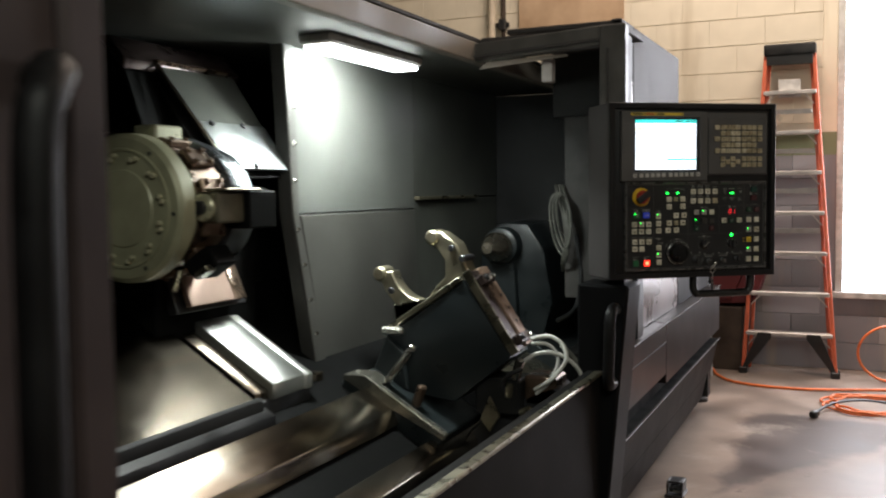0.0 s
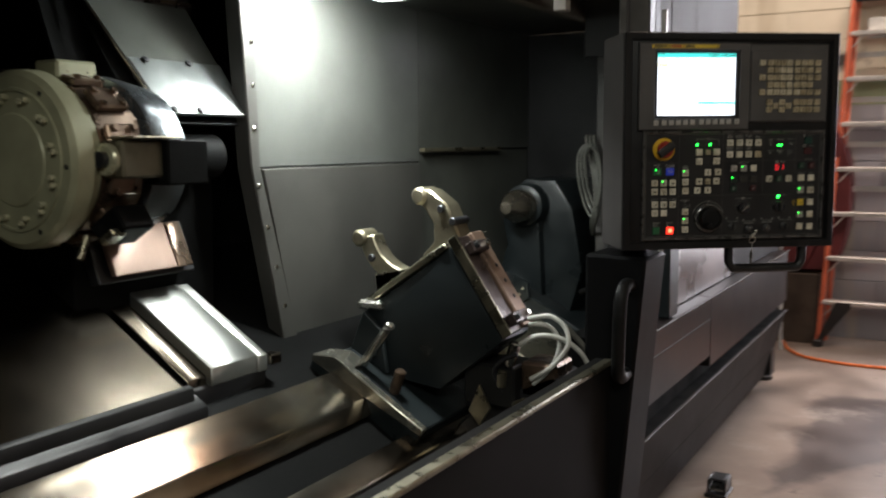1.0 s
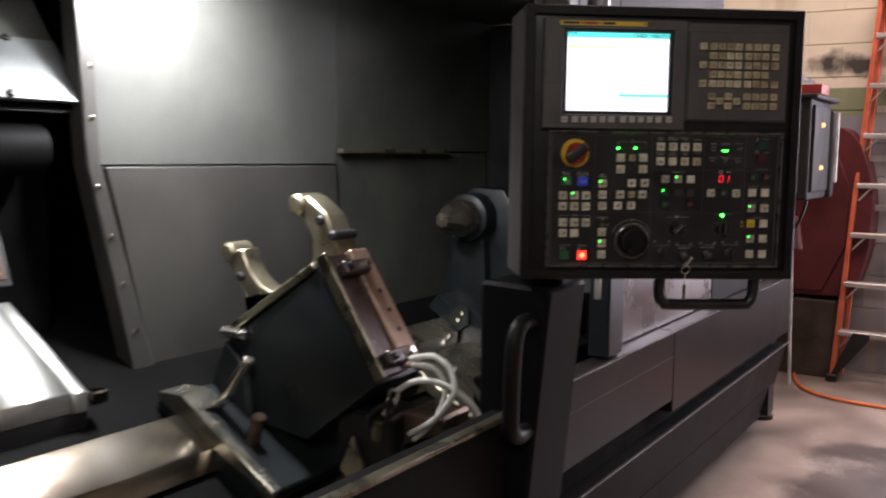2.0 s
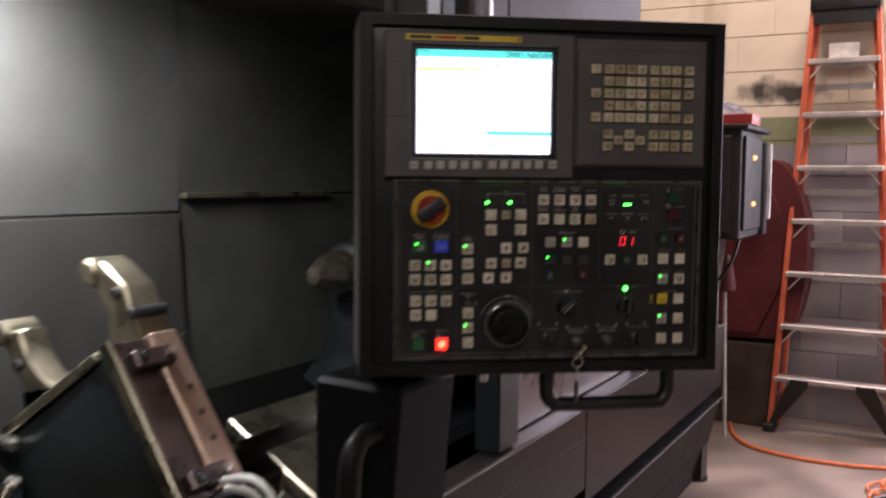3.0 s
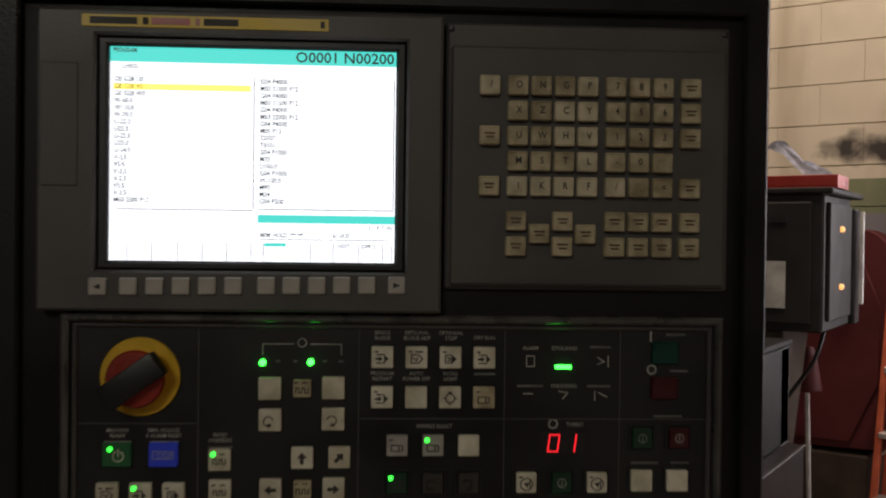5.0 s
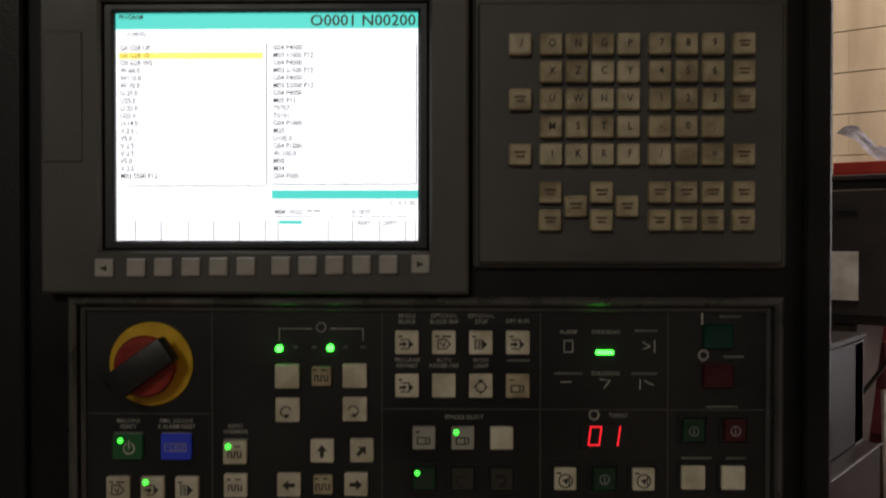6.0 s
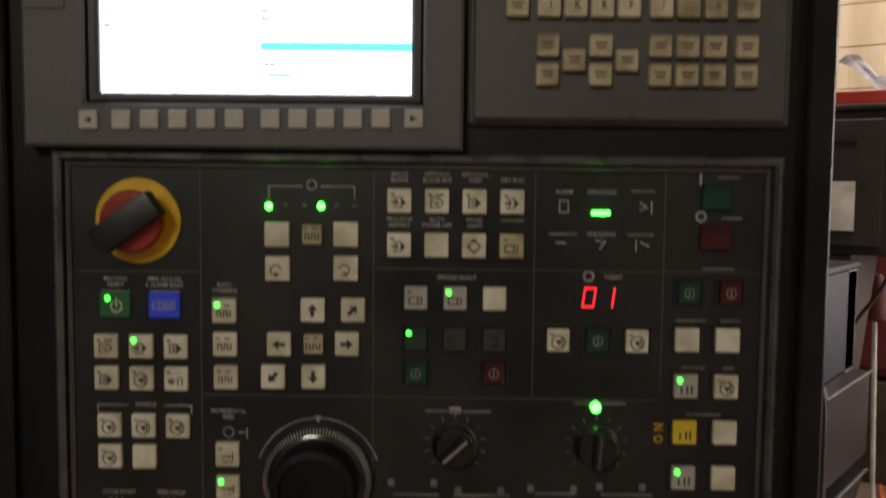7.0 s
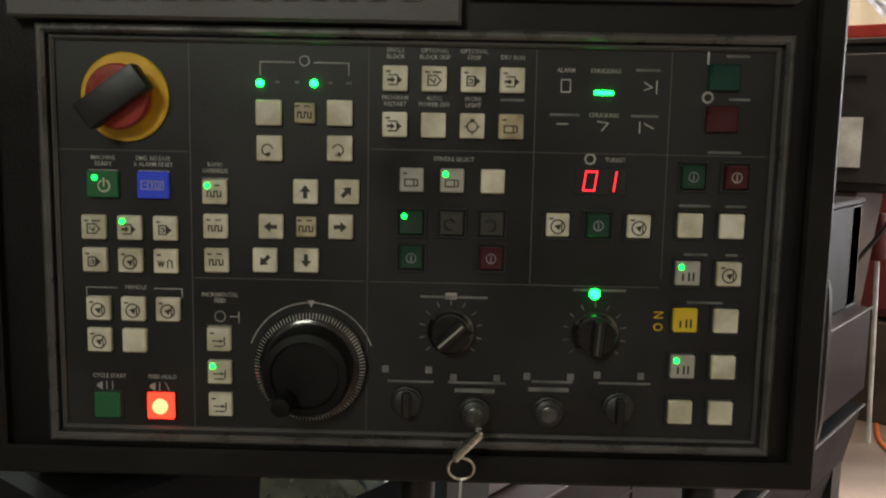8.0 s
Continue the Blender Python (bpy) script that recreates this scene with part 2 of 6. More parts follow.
M_CORD = mat("orange_cord_jacket", (0.85, 0.20, 0.05), 0.5, 0, 20, 0.2, 0.1, 150)
M_RED = mat("dark_red_enamel", (0.095, 0.016, 0.018), 0.6, 0, 4, 0.4, 0.12, 120, spec=0.3)
M_REDTRAY = mat("red_plastic", (0.34, 0.03, 0.022), 0.4, 0, 10, 0.2, 0.1, 150)
M_PAPER = mat("oily_paper", (0.62, 0.62, 0.60), 0.7, 0, 14, 0.35, 0.1, 120)
M_CLOTH = mat("blue_white_rag", (0.50, 0.52, 0.60), 0.85, 0, 25, 0.5, 0.5, 60)
M_PIPE = mat("cream_pipe_paint", (0.60, 0.52, 0.40), 0.5, 0, 6, 0.3, 0.2, 90)
M_PLY = mat("weathered_plywood", (0.50, 0.36, 0.235), 0.7, 0, 3, 0.3, 0.25, 70, dark=(0.36, 0.245, 0.15))
M_WALL = wall_paint()
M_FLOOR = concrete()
M_CEIL = mat("ceiling_paint", (0.45, 0.42, 0.38), 0.8, 0, 2, 0.2, 0.2, 40)
# control panel
M_HOUSING = mat("housing_black_paint", (0.0095, 0.009, 0.0093), 0.42, 0, 10, 0.3, 0.25, 420, spec=0.25)
M_GLOSS = mat("glossy_black_plastic", (0.012, 0.012, 0.013), 0.16, 0, 20, 0.3, 0.05, 300, coat=0.5, wear=0.05)
M_BEZEL = mat("charcoal_plastic", (0.066, 0.062, 0.060), 0.48, 0, 14, 0.2, 0.2, 700)
M_FACE = mat("membrane_face", (0.014, 0.014, 0.014), 0.40, 0, 9, 0.35, 0.1, 500, spec=0.4)
M_RIM = mat("worn_grey_rim", (0.12, 0.117, 0.112), 0.30, 0.5, 30, 0.35, 0.1, 300)
M_KEY = mat("grimy_beige_key", (0.44, 0.375, 0.245), 0.5, 0, 75, 0.5, 0.1, 500, dark=(0.23, 0.185, 0.11), each=True)
M_KEYPALE = mat("paler_beige_key", (0.54, 0.475, 0.345), 0.5, 0, 75, 0.4, 0.1, 500, dark=(0.34, 0.29, 0.19), each=True)
M_BTN = mat("ivory_button", (0.66, 0.62, 0.51), 0.42, 0, 60, 0.3, 0.1, 500, dark=(0.43, 0.39, 0.29), each=True)
M_SOFT = mat("grey_soft_key", (0.36, 0.34, 0.31), 0.45, 0, 60, 0.25, 0.1, 500)
M_INK = mat("dark_ink", (0.025, 0.022, 0.018), 0.6, 0, 30, 0.1, 0.0, 300)
M_GREYINK = mat("worn_white_ink", (0.44, 0.43, 0.40), 0.6, 0, 60, 0.5, 0.0, 300)
M_FAINT = mat("faded_grey_ink", (0.15, 0.15, 0.142), 0.6, 0, 60, 0.5, 0.0, 300)
M_YELLOW = mat("yellow_plastic", (0.70, 0.42, 0.02), 0.4, 0, 30, 0.25, 0.1, 300)
M_YSTRIP = mat("yellow_strip", (0.62, 0.43, 0.03), 0.4, 0, 30, 0.15, 0.05, 300)
M_ESTOP = mat("red_knob_plastic", (0.36, 0.032, 0.018), 0.35, 0, 40, 0.35, 0.1, 300)
M_GREENB = glow("green_button_lens", (0.02, 0.30, 0.08), 0.03, (0.014, 0.075, 0.03))
M_DGREEN = mat("dark_green_lens", (0.008, 0.04, 0.02), 0.3, 0, 30, 0.3, 0.05, 300)
M_TEAL = mat("teal_lens", (0.0, 0.035, 0.026), 0.3, 0, 30, 0.3, 0.05, 300)
M_BLUEB = glow("blue_button_lens", (0.02, 0.05, 0.55), 0.18, (0.02, 0.035, 0.30))
M_DRED = mat("dark_red_lens", (0.048, 0.005, 0.007), 0.3, 0, 30, 0.3, 0.05, 300)
M_LED = glow("green_led", (0.014, 1.0, 0.055), 11.0)
M_LEDS = glow("small_green_led", (0.012, 1.0, 0.05), 5.0)
M_REDLIT = glow("lit_red_lens", (1.0, 0.028, 0.012), 2.4)
M_REDCORE = glow("lit_red_core", (1.0, 0.15, 0.06), 4.5)
M_DIGIT = glow("red_digit", (1.0, 0.02, 0.03), 2.0)
M_SCREEN = glow("screen_white", (0.88, 0.94, 1.0), 2.2)
M_TEALBAR = glow("screen_teal", (0.05, 0.62, 0.55), 1.9)
M_HILITE = glow("screen_yellow", (1.0, 0.85, 0.15), 2.4)
M_SCRINK = glow("screen_ink", (0.55, 0.68, 0.72), 0.05, (0.012, 0.016, 0.018))
M_LAMP = glow("lamp_diffuser", (0.95, 1.0, 0.93), 14.0)
M_SKY = glow("daylight_backdrop", (0.95, 0.95, 1.0), 8.0)
M_AMBER = glow("amber_pilot", (1.0, 0.52, 0.16), 2.0)

ROOT = {}


# ---- builders ----
def thing(name, m, label, category, group="", kind=""):
    ob = new(name)
    ob.empty_display_size = 0.05
    ob.matrix_world = m
    ROOT[ob.name] = m.copy()
    return tagged(ob, label, category, group, kind)


def root_of(ob):
    while ob.parent:
        ob = ob.parent
    return ob


def finish(name, bm, material, smooth=True):
    me = bpy.data.meshes.new(name)
    bmesh.ops.recalc_face_normals(bm, faces=bm.faces)
    if smooth:
        for f in bm.faces:
            f.smooth = True
        for e in bm.edges:
            if len(e.link_faces) == 2 and e.calc_face_angle(0) > 0.6:
                e.smooth = False
    bm.to_mesh(me)
    bm.free()
    me.materials.append(material)
    return me


def part(name, bm, material, parent=None, label="", at_world=False):
    """One mesh under a thing or a part; at_world: its points are in the world's metres."""
    if parent and at_world:
        bm.transform(ROOT[root_of(parent).name].inverted())
    ob = new(name, finish(name, bm, material))
    if parent:
        ob.parent = parent
    return tagged(ob, label)


def piece(name, me, parent, loc, rot=(0, 0, 0)):
    """Another object on a shared mesh."""
    ob = new(name, me)
    ob.parent = parent
    ob.location, ob.rotation_euler = loc, rot
    return ob


def box(x0, x1, y0, y1, z0, z1, bevel=0.004, bm=None, seg=1):
    bm = bm or bmesh.new()
    vs = [bm.verts.new((x, y, z)) for x in (x0, x1) for y in (y0, y1) for z in (z0, z1)]
    fs = [bm.faces.new([vs[i] for i in q]) for q in ((0, 1, 3, 2), (4, 6, 7, 5), (0, 4, 5, 1), (2, 3, 7, 6), (0, 2, 6, 4), (1, 5, 7, 3))]
    if bevel:
        es = list({e for f in fs for e in f.edges})
        bmesh.ops.bevel(bm, geom=es, offset=bevel, segments=seg, affect="EDGES", profile=0.6)
    return bm


def prism(poly, axis, a, b, bevel=0.004, bm=None, seg=1):
    """A polygon carried along an axis. For y the points are (x, z), for x (y, z), for z (x, y)."""
    bm = bm or bmesh.new()

    def at(p, k):
        return {"y": (p[0], k, p[1]), "x": (k, p[0], p[1]), "z": (p[0], p[1], k)}[axis]

    lo, hi = [bm.verts.new(at(p, a)) for p in poly], [bm.verts.new(at(p, b)) for p in poly]
    n = len(poly)
    fs = [bm.faces.new(lo), bm.faces.new(hi[::-1])] + [bm.faces.new((lo[i], hi[i], hi[(i + 1) % n], lo[(i + 1) % n])) for i in range(n)]
    bmesh.ops.recalc_face_normals(bm, faces=fs)
    if bevel:
        es = list({e for f in fs for e in f.edges})
        bmesh.ops.bevel(bm, geom=es, offset=bevel, segments=seg, affect="EDGES", profile=0.6)
    return bm


def turned(profile, m, n=32, bm=None):
    """A turned body: (radius, height) pairs about the local z of m."""
    bm = bm or bmesh.new()
    rings = []
    for r, h in profile:
        if r < 1e-5:
            rings.append([bm.verts.new(m @ Vector((0, 0, h)))])
        else:
            rings.append([bm.verts.new(m @ Vector((r * math.cos(2 * math.pi * i / n), r * math.sin(2 * math.pi * i / n), h))) for i in range(n)])
    for a, b in zip(rings, rings[1:]):
        for i in range(n):
            j = (i + 1) % n
            q = [a[i % len(a)], a[j % len(a)], b[j % len(b)], b[i % len(b)]]
            q = list(dict.fromkeys(q))
            if len(q) > 2:
                bm.faces.new(q)
    for ring in (rings[0], rings[-1]):
        if len(ring) > 2:
            bm.faces.new(ring)
    return bm


def rod(a, b, r, n=14, bm=None):
    a, b = Vector(a), Vector(b)
    m = Matrix.Translation(a) @ (b - a).to_track_quat("Z", "Y").to_matrix().to_4x4()
    d = (b - a).length
    c = min(r * 0.3, d * 0.1)
    return turned([(r - c, 0), (r, c), (r, d - c), (r - c, d)], m, n, bm)


def smooth_path(pts, n=8):
    pts = [Vector(p) for p in pts]
    out = []
    for i in range(len(pts) - 1):
        p0, p1, p2, p3 = pts[max(i - 1, 0)], pts[i], pts[i + 1], pts[min(i + 2, len(pts) - 1)]
        for k in range(n):
            t = k / n
            out.append(0.5 * (2 * p1 + (p2 - p0) * t + (2 * p0 - 5 * p1 + 4 * p2 - p3) * t * t + (3 * p1 - p0 - 3 * p2 + p3) * t ** 3))
    return out + [pts[-1]]


def tube(pts, r, n=10, fine=8, bm=None):
    """A round bar or hose along a smooth line."""
    bm = bm or bmesh.new()
    line = smooth_path(pts, fine) if fine else [Vector(p) for p in pts]
    rings, side = [], None
    for i, p in enumerate(line):
        d = (line[min(i + 1, len(line) - 1)] - line[max(i - 1, 0)]).normalized()
        if side is None:
            side = d.orthogonal().normalized()
        side = (side - d * side.dot(d)).normalized()
        up = d.cross(side)
        rings.append([bm.verts.new(p + r * (math.cos(2 * math.pi * k / n) * side + math.sin(2 * math.pi * k / n) * up)) for k in range(n)])
    for a, b in zip(rings, rings[1:]):
        for k in range(n):
            bm.faces.new((a[k], a[(k + 1) % n], b[(k + 1) % n], b[k]))
    bm.faces.new(rings[0]), bm.faces.new(rings[-1])
    return bm


def hexbolt(m, r, h, bm=None):
    return turned([(r, 0), (r, h * 0.8), (r * 0.85, h)], m, 6, bm)


def letters(name, text, size, material, parent, loc, align="LEFT", rot=(math.pi / 2, 0, 0), stretch=1.0, bold=0.012):
    """Writing in the built-in font, as a mesh part facing the reader."""
    cu = bpy.data.curves.new(name, "FONT")
    cu.body, cu.size, cu.align_x, cu.align_y, cu.resolution_u = text, size, align, "CENTER", 2
    cu.extrude, cu.offset = 0.00008, size * bold
    tmp = bpy.data.objects.new("tmp", cu)
    scene.collection.objects.link(tmp)
    me = bpy.data.meshes.new_from_object(tmp.evaluated_get(bpy.context.evaluated_depsgraph_get()))
    bpy.data.objects.remove(tmp)
    bpy.data.curves.remove(cu)
    me.materials.clear()
    me.materials.append(material)
    ob = new(name, me)
    ob.parent = parent
    ob.location, ob.rotation_euler, ob.scale = loc, rot, (stretch, 1, 1)
    return ob


# ---- the room ----
def structure(name, bm, material, label, category):
    return tagged(part(name, bm, material), label, category, kind="structure")


WALL_Y = 7.2
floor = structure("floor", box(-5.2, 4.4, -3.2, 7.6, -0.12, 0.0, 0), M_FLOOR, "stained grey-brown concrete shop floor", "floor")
# back wall with a tall opening for daylight
bm = box(-5.2, -0.05, WALL_Y + 0.006, WALL_Y + 0.25, 0.0, 5.0, 0)
box(1.35, 4.4, WALL_Y + 0.006, WALL_Y + 0.25, 0.0, 5.0, 0, bm)
box(-0.05, 1.35, WALL_Y + 0.006, WALL_Y + 0.25, 0.0, 0.56, 0, bm)
box(-0.05, 1.35, WALL_Y + 0.006, WALL_Y + 0.25, 3.2, 5.0, 0, bm)
wall_back = structure("wall_back", bm, M_WALL, "painted concrete block wall, cream above and grey below", "wall")
structure("wall_left", box(-5.4, -5.2, -3.2, 7.6, 0, 5.0, 0), M_WALL, "painted block side wall", "wall")
structure("wall_right", box(4.4, 4.6, -3.2, 7.6, 0, 5.0, 0), M_WALL, "painted block side wall", "wall")
structure("wall_front", box(-5.2, 4.4, -3.4, -3.2, 0, 5.0, 0), M_WALL, "painted block wall behind the walkway", "wall")
structure("ceiling", box(-5.4, 4.6, -3.4, 7.6, 5.0, 5.15, 0), M_CEIL, "plain painted shop ceiling", "ceiling")
window = thing("window_1", pose(0.65, WALL_Y, 0.56), "tall bright window letting in daylight", "window", kind="structure")
bm = box(-0.05, 0.0, WALL_Y - 0.03, WALL_Y + 0.2, 0.56, 3.2)
box(1.3, 1.35, WALL_Y - 0.03, WALL_Y + 0.2, 0.56, 3.2, 0.004, bm)
box(0.0, 1.3, WALL_Y - 0.03, WALL_Y + 0.2, 3.15, 3.2, 0.004, bm)
part("window_frame", bm, M_PAPER, window, "", True)
part("window_sill", box(-0.07, 1.37, WALL_Y - 0.06, WALL_Y + 0.2, 0.53, 0.575), M_PAPER, window, "", True)
for k, xx in enumerate((0.30, 0.98)):
    part("mullion", box(xx - 0.012, xx + 0.012, WALL_Y + 0.05, WALL_Y + 0.08, 0.575, 3.15, 0), M_PAPER, window, "", True)
part("pane", box(0.0, 1.3, WALL_Y + 0.10, WALL_Y + 0.11, 0.575, 3.15, 0), M_SKY, window, "glowing frosted daylight pane", True)


# ---- the lathe: fixed body ----
lathe = thing("lathe", pose(-1.2, 2.8, 0), "large dark grey slant-bed lathe with open doors", "lathe")


def L(name, bm, material, label=""):
    return part(name, bm, material, lathe, label, True)


def slant(x):
    return -0.1366 - 0.6 * x


L("front_apron", prism([(-0.66, 0.10), (-0.66, 0.735), (-0.675, 0.75), (-0.70, 0.75), (-0.70, 0.10)], "y", 0.2, 3.04, 0), M_APRON)
L("apron_lip", prism([(-0.650, 0.738), (-0.650, 0.751), (-0.678, 0.751), (-0.678, 0.738)], "y", 0.2, 3.0, 0.003), M_OILY, "oily folded lip")
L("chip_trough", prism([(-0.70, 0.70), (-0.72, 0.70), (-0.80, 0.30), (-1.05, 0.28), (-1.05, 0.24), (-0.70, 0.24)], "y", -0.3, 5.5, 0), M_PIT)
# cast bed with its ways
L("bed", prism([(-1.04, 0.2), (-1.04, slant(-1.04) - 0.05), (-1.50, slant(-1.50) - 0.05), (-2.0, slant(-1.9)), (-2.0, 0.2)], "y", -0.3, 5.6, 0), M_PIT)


def way(x0, x1, lift, mat_):
    up = 0.05
    L("way", prism([(x0, slant(x0) + lift), (x1, slant(x1) + lift), (x1 + 0.02, slant(x1) - up), (x0 - 0.02, slant(x0) - up)], "y", 0.0, 5.5, 0.004), mat_, "oily ground steel bed way")


way(-1.385, -1.275, 0.0, M_STEEL)
way(-1.14, -1.075, 0.0, M_STEEL)
L("way_wiper", prism([(-1.455, 0.742), (-1.40, 0.712), (-1.40, 0.68), (-1.455, 0.70)], "y", 0.1, 2.12, 0.003), M_BLACK)
L("way_wiper", prism([(-1.44, 0.765), (-1.425, 0.757), (-1.425, 0.72), (-1.44, 0.73)], "y", 0.1, 2.10, 0.002), M_DARKIN)
# chip pan under the turret
L("chip_pan", prism([(-1.455, 0.745), (-1.455, 0.757), (-2.0, 1.09), (-2.0, 1.06)], "y", 0.1, 2.09, 0), M_PAN, "oily brown sheet steel chip pan")
# inner rear covers
L("rear_cover", prism([(2.535, 1.27), (2.525, 1.83), (3.43, 1.825), (3.43, 1.27)], "x", -1.66, -1.60, 0.003), M_INNER, "dull inner sheet")
L("upper_rear_cover_right", prism([(3.434, 1.315), (3.434, 1.825), (4.4, 1.82), (4.4, 1.315)], "x", -1.66, -1.603, 0.003), M_INNERSHADE)
L("lower_rear_cover", prism([(2.56, 1.267), (3.42, 1.267), (3.46, 0.70), (2.70, 0.70)], "x", -1.655, -1.592, 0.004), M_SHEET, "lighter lower sheet with a folded edge")
L("rear_cover_right", box(-1.66, -1.605, 3.43, 4.39, 0.55, 1.31, 0.003), M_INNERSHADE)
L("cover_rail", box(-1.60, -1.575, 3.43, 4.06, 1.305, 1.32, 0.002), M_HOLDBLOCK, "thin brownish ledge strip")
fold = prism([(2.47, 1.83), (2.527, 1.83), (2.545, 1.27), (2.70, 0.72), (2.63, 0.72), (2.505, 1.27)], "x", -1.64, -1.585, 0.004)
L("folded_edge", fold, M_SHEET, "pale folded edge with a row of screws")
me_screw = finish("screw", turned([(0.007, 0), (0.007, 0.003), (0.004, 0.005)], pose(0, 0, 0, 0, 90, 0), 10), M_BRIGHT)
for zz in (1.74, 1.62, 1.50, 1.38, 1.22, 1.10, 0.98, 0.86):
    yy = 2.515 if zz > 1.27 else 2.515 + (1.27 - zz) * 0.27
    piece("screw", me_screw, lathe, (-1.585 + 1.2, yy + 0.004 - 2.8, zz))
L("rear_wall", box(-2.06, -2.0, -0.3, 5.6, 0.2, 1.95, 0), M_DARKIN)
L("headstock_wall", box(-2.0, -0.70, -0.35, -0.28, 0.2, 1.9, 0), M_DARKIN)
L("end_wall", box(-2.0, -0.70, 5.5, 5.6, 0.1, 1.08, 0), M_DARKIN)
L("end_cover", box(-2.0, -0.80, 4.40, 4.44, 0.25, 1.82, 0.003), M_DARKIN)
# fixed roof over the rear half
L("roof", prism([(-1.15, 1.80), (-1.15, 1.868), (-2.06, 1.868), (-2.06, 1.842), (-1.19, 1.838), (-1.19, 1.80)], "y", -0.35, 4.46, 0.003), M_ROOF, "tan-grey sheet roof with a turned-down front edge")
L("roof_liner", box(-2.0, -1.19, -0.3, 4.4, 1.82, 1.837, 0), M_INNER)
L("roof_rail", box(-1.175, -1.152, -0.35, 4.46, 1.872, 1.885, 0.002), M_LIGHTGREY)
L("base_frame", box(-2.0, -0.86, -0.3, 5.6, 0.02, 0.22, 0.004), M_DARKIN)

# right-hand front covers
L("upper_front_cover", box(-0.74, -0.70, 4.504, 5.6, 0.766, 1.08, 0.004), M_SKIRT, "dull dark upper front cover")
L("front_cover", prism([(-0.65, 0.495), (-0.65, 0.757), (-0.71, 0.765), (-0.72, 0.495)], "y", 3.95, 5.6, 0.003), M_PAINT)
L("front_cover", prism([(-0.65, 0.535), (-0.65, 0.757), (-0.71, 0.765), (-0.72, 0.535)], "y", 3.06, 3.946, 0.003), M_PAINT)
L("cover_ledge", box(-0.652, -0.641, 3.06, 5.6, 0.757, 0.763, 0.002), M_LIGHTGREY, "thin worn ledge")
L("cover_seam", box(-0.651, -0.6475, 3.10, 3.95, 0.676, 0.679, 0), M_LIGHTGREY)
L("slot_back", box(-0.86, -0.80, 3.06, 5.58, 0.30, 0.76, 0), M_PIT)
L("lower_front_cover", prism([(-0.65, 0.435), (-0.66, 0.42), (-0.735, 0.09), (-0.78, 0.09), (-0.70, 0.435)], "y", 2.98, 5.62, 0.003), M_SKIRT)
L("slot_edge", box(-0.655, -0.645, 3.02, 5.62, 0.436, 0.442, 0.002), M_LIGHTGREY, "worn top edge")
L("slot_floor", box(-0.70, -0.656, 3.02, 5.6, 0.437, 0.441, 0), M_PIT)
L("end_panel", box(-2.0, -0.72, 5.6, 5.64, 0.1, 1.08, 0.004), M_PAINT)
L("top_cover", box(-2.0, -0.70, 4.504, 5.64, 1.082, 1.10, 0.004), M_SKIRT)
for yy in (5.82, 0.4):
    m = pose(-0.80, yy, 0)
    L("levelling_foot", turned([(0.055, 0), (0.055, 0.02), (0.03, 0.03), (0.018, 0.035), (0.018, 0.12)], m, 20), M_RUBBER, "black levelling foot")
L("foot_bracket", box(-0.87, -0.76, 5.62, 5.86, 0.10, 0.125, 0.003), M_RUBBER)

# ---- doors ----
door = thing("sliding_door", pose(-0.9, 3.7, 0.76), "dark grey sliding machine door pushed fully open", "machine door")


def D(name, bm, material, label=""):
    return part(name, bm, material, door, label, True)


D("front_stile", box(-0.65, -0.615, 3.08, 3.13, 1.04, 1.86), M_POST)
D("front_panel", box(-0.74, -0.70, 3.534, 4.50, 1.102, 1.965, 0.006), M_SKIN, "flat grey front skin")
D("lower_front_panel", box(-0.74, -0.702, 3.534, 4.50, 0.766, 1.10, 0.004), M_SHINE, "shiny lower skin, paler for its reflections")
D("window_header", box(-0.74, -0.70, 3.34, 3.532, 1.50, 1.965, 0.004), M_SKIN)
D("inner_strip", box(-0.69, -0.675, 3.39, 3.405, 0.93, 1.74, 0.002), M_ALU, "pale upright edge strip")
D("inner_post", box(-0.72, -0.66, 3.43, 3.53, 0.766, 1.498, 0.003), M_BLUEGREY)
D("roof_panel", box(-1.15, -0.702, 3.34, 4.50, 1.94, 1.96, 0.004), M_LIGHTGREY)
D("roof_front", box(-1.15, -0.62, 3.076, 3.338, 1.87, 1.888, 0.003), M_LIGHTGREY)
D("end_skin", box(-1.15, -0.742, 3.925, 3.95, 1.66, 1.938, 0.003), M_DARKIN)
D("end_post", prism([(-0.612, 1.02), (-0.612, 1.89), (-0.70, 1.89), (-0.70, 1.02)], "y", 3.02, 3.075, 0.006), M_FRAMEGREY)
D("post_groove", box(-0.675, -0.668, 3.008, 3.022, 1.02, 1.81, 0.002), M_LIGHTGREY)
D("seal_strip", box(-0.955, -0.925, 3.94, 3.96, 1.10, 1.868, 0.002), M_PAPER, "pale rubber wiper strip")
D("header", prism([(-0.70, 1.82), (-0.70, 1.888), (-1.16, 1.862), (-1.16, 1.80)], "y", 3.02, 3.075, 0.005), M_FRAMEGREY)
D("header_rib", prism([(-0.70, 1.835), (-0.70, 1.845), (-1.15, 1.818), (-1.15, 1.808)], "y", 3.008, 3.022, 0.001), M_LIGHTGREY)
D("header_seal", prism([(-0.82, 1.80), (-0.83, 1.808), (-1.12, 1.80), (-1.15, 1.775)], "y", 3.06, 3.068, 0), M_ROOF, "bent pale wiper strip")
D("inner_panel", box(-1.09, -0.742, 3.90, 3.92, 0.86, 1.66, 0.003), M_FRAMEGREY, "grey inner end plate")
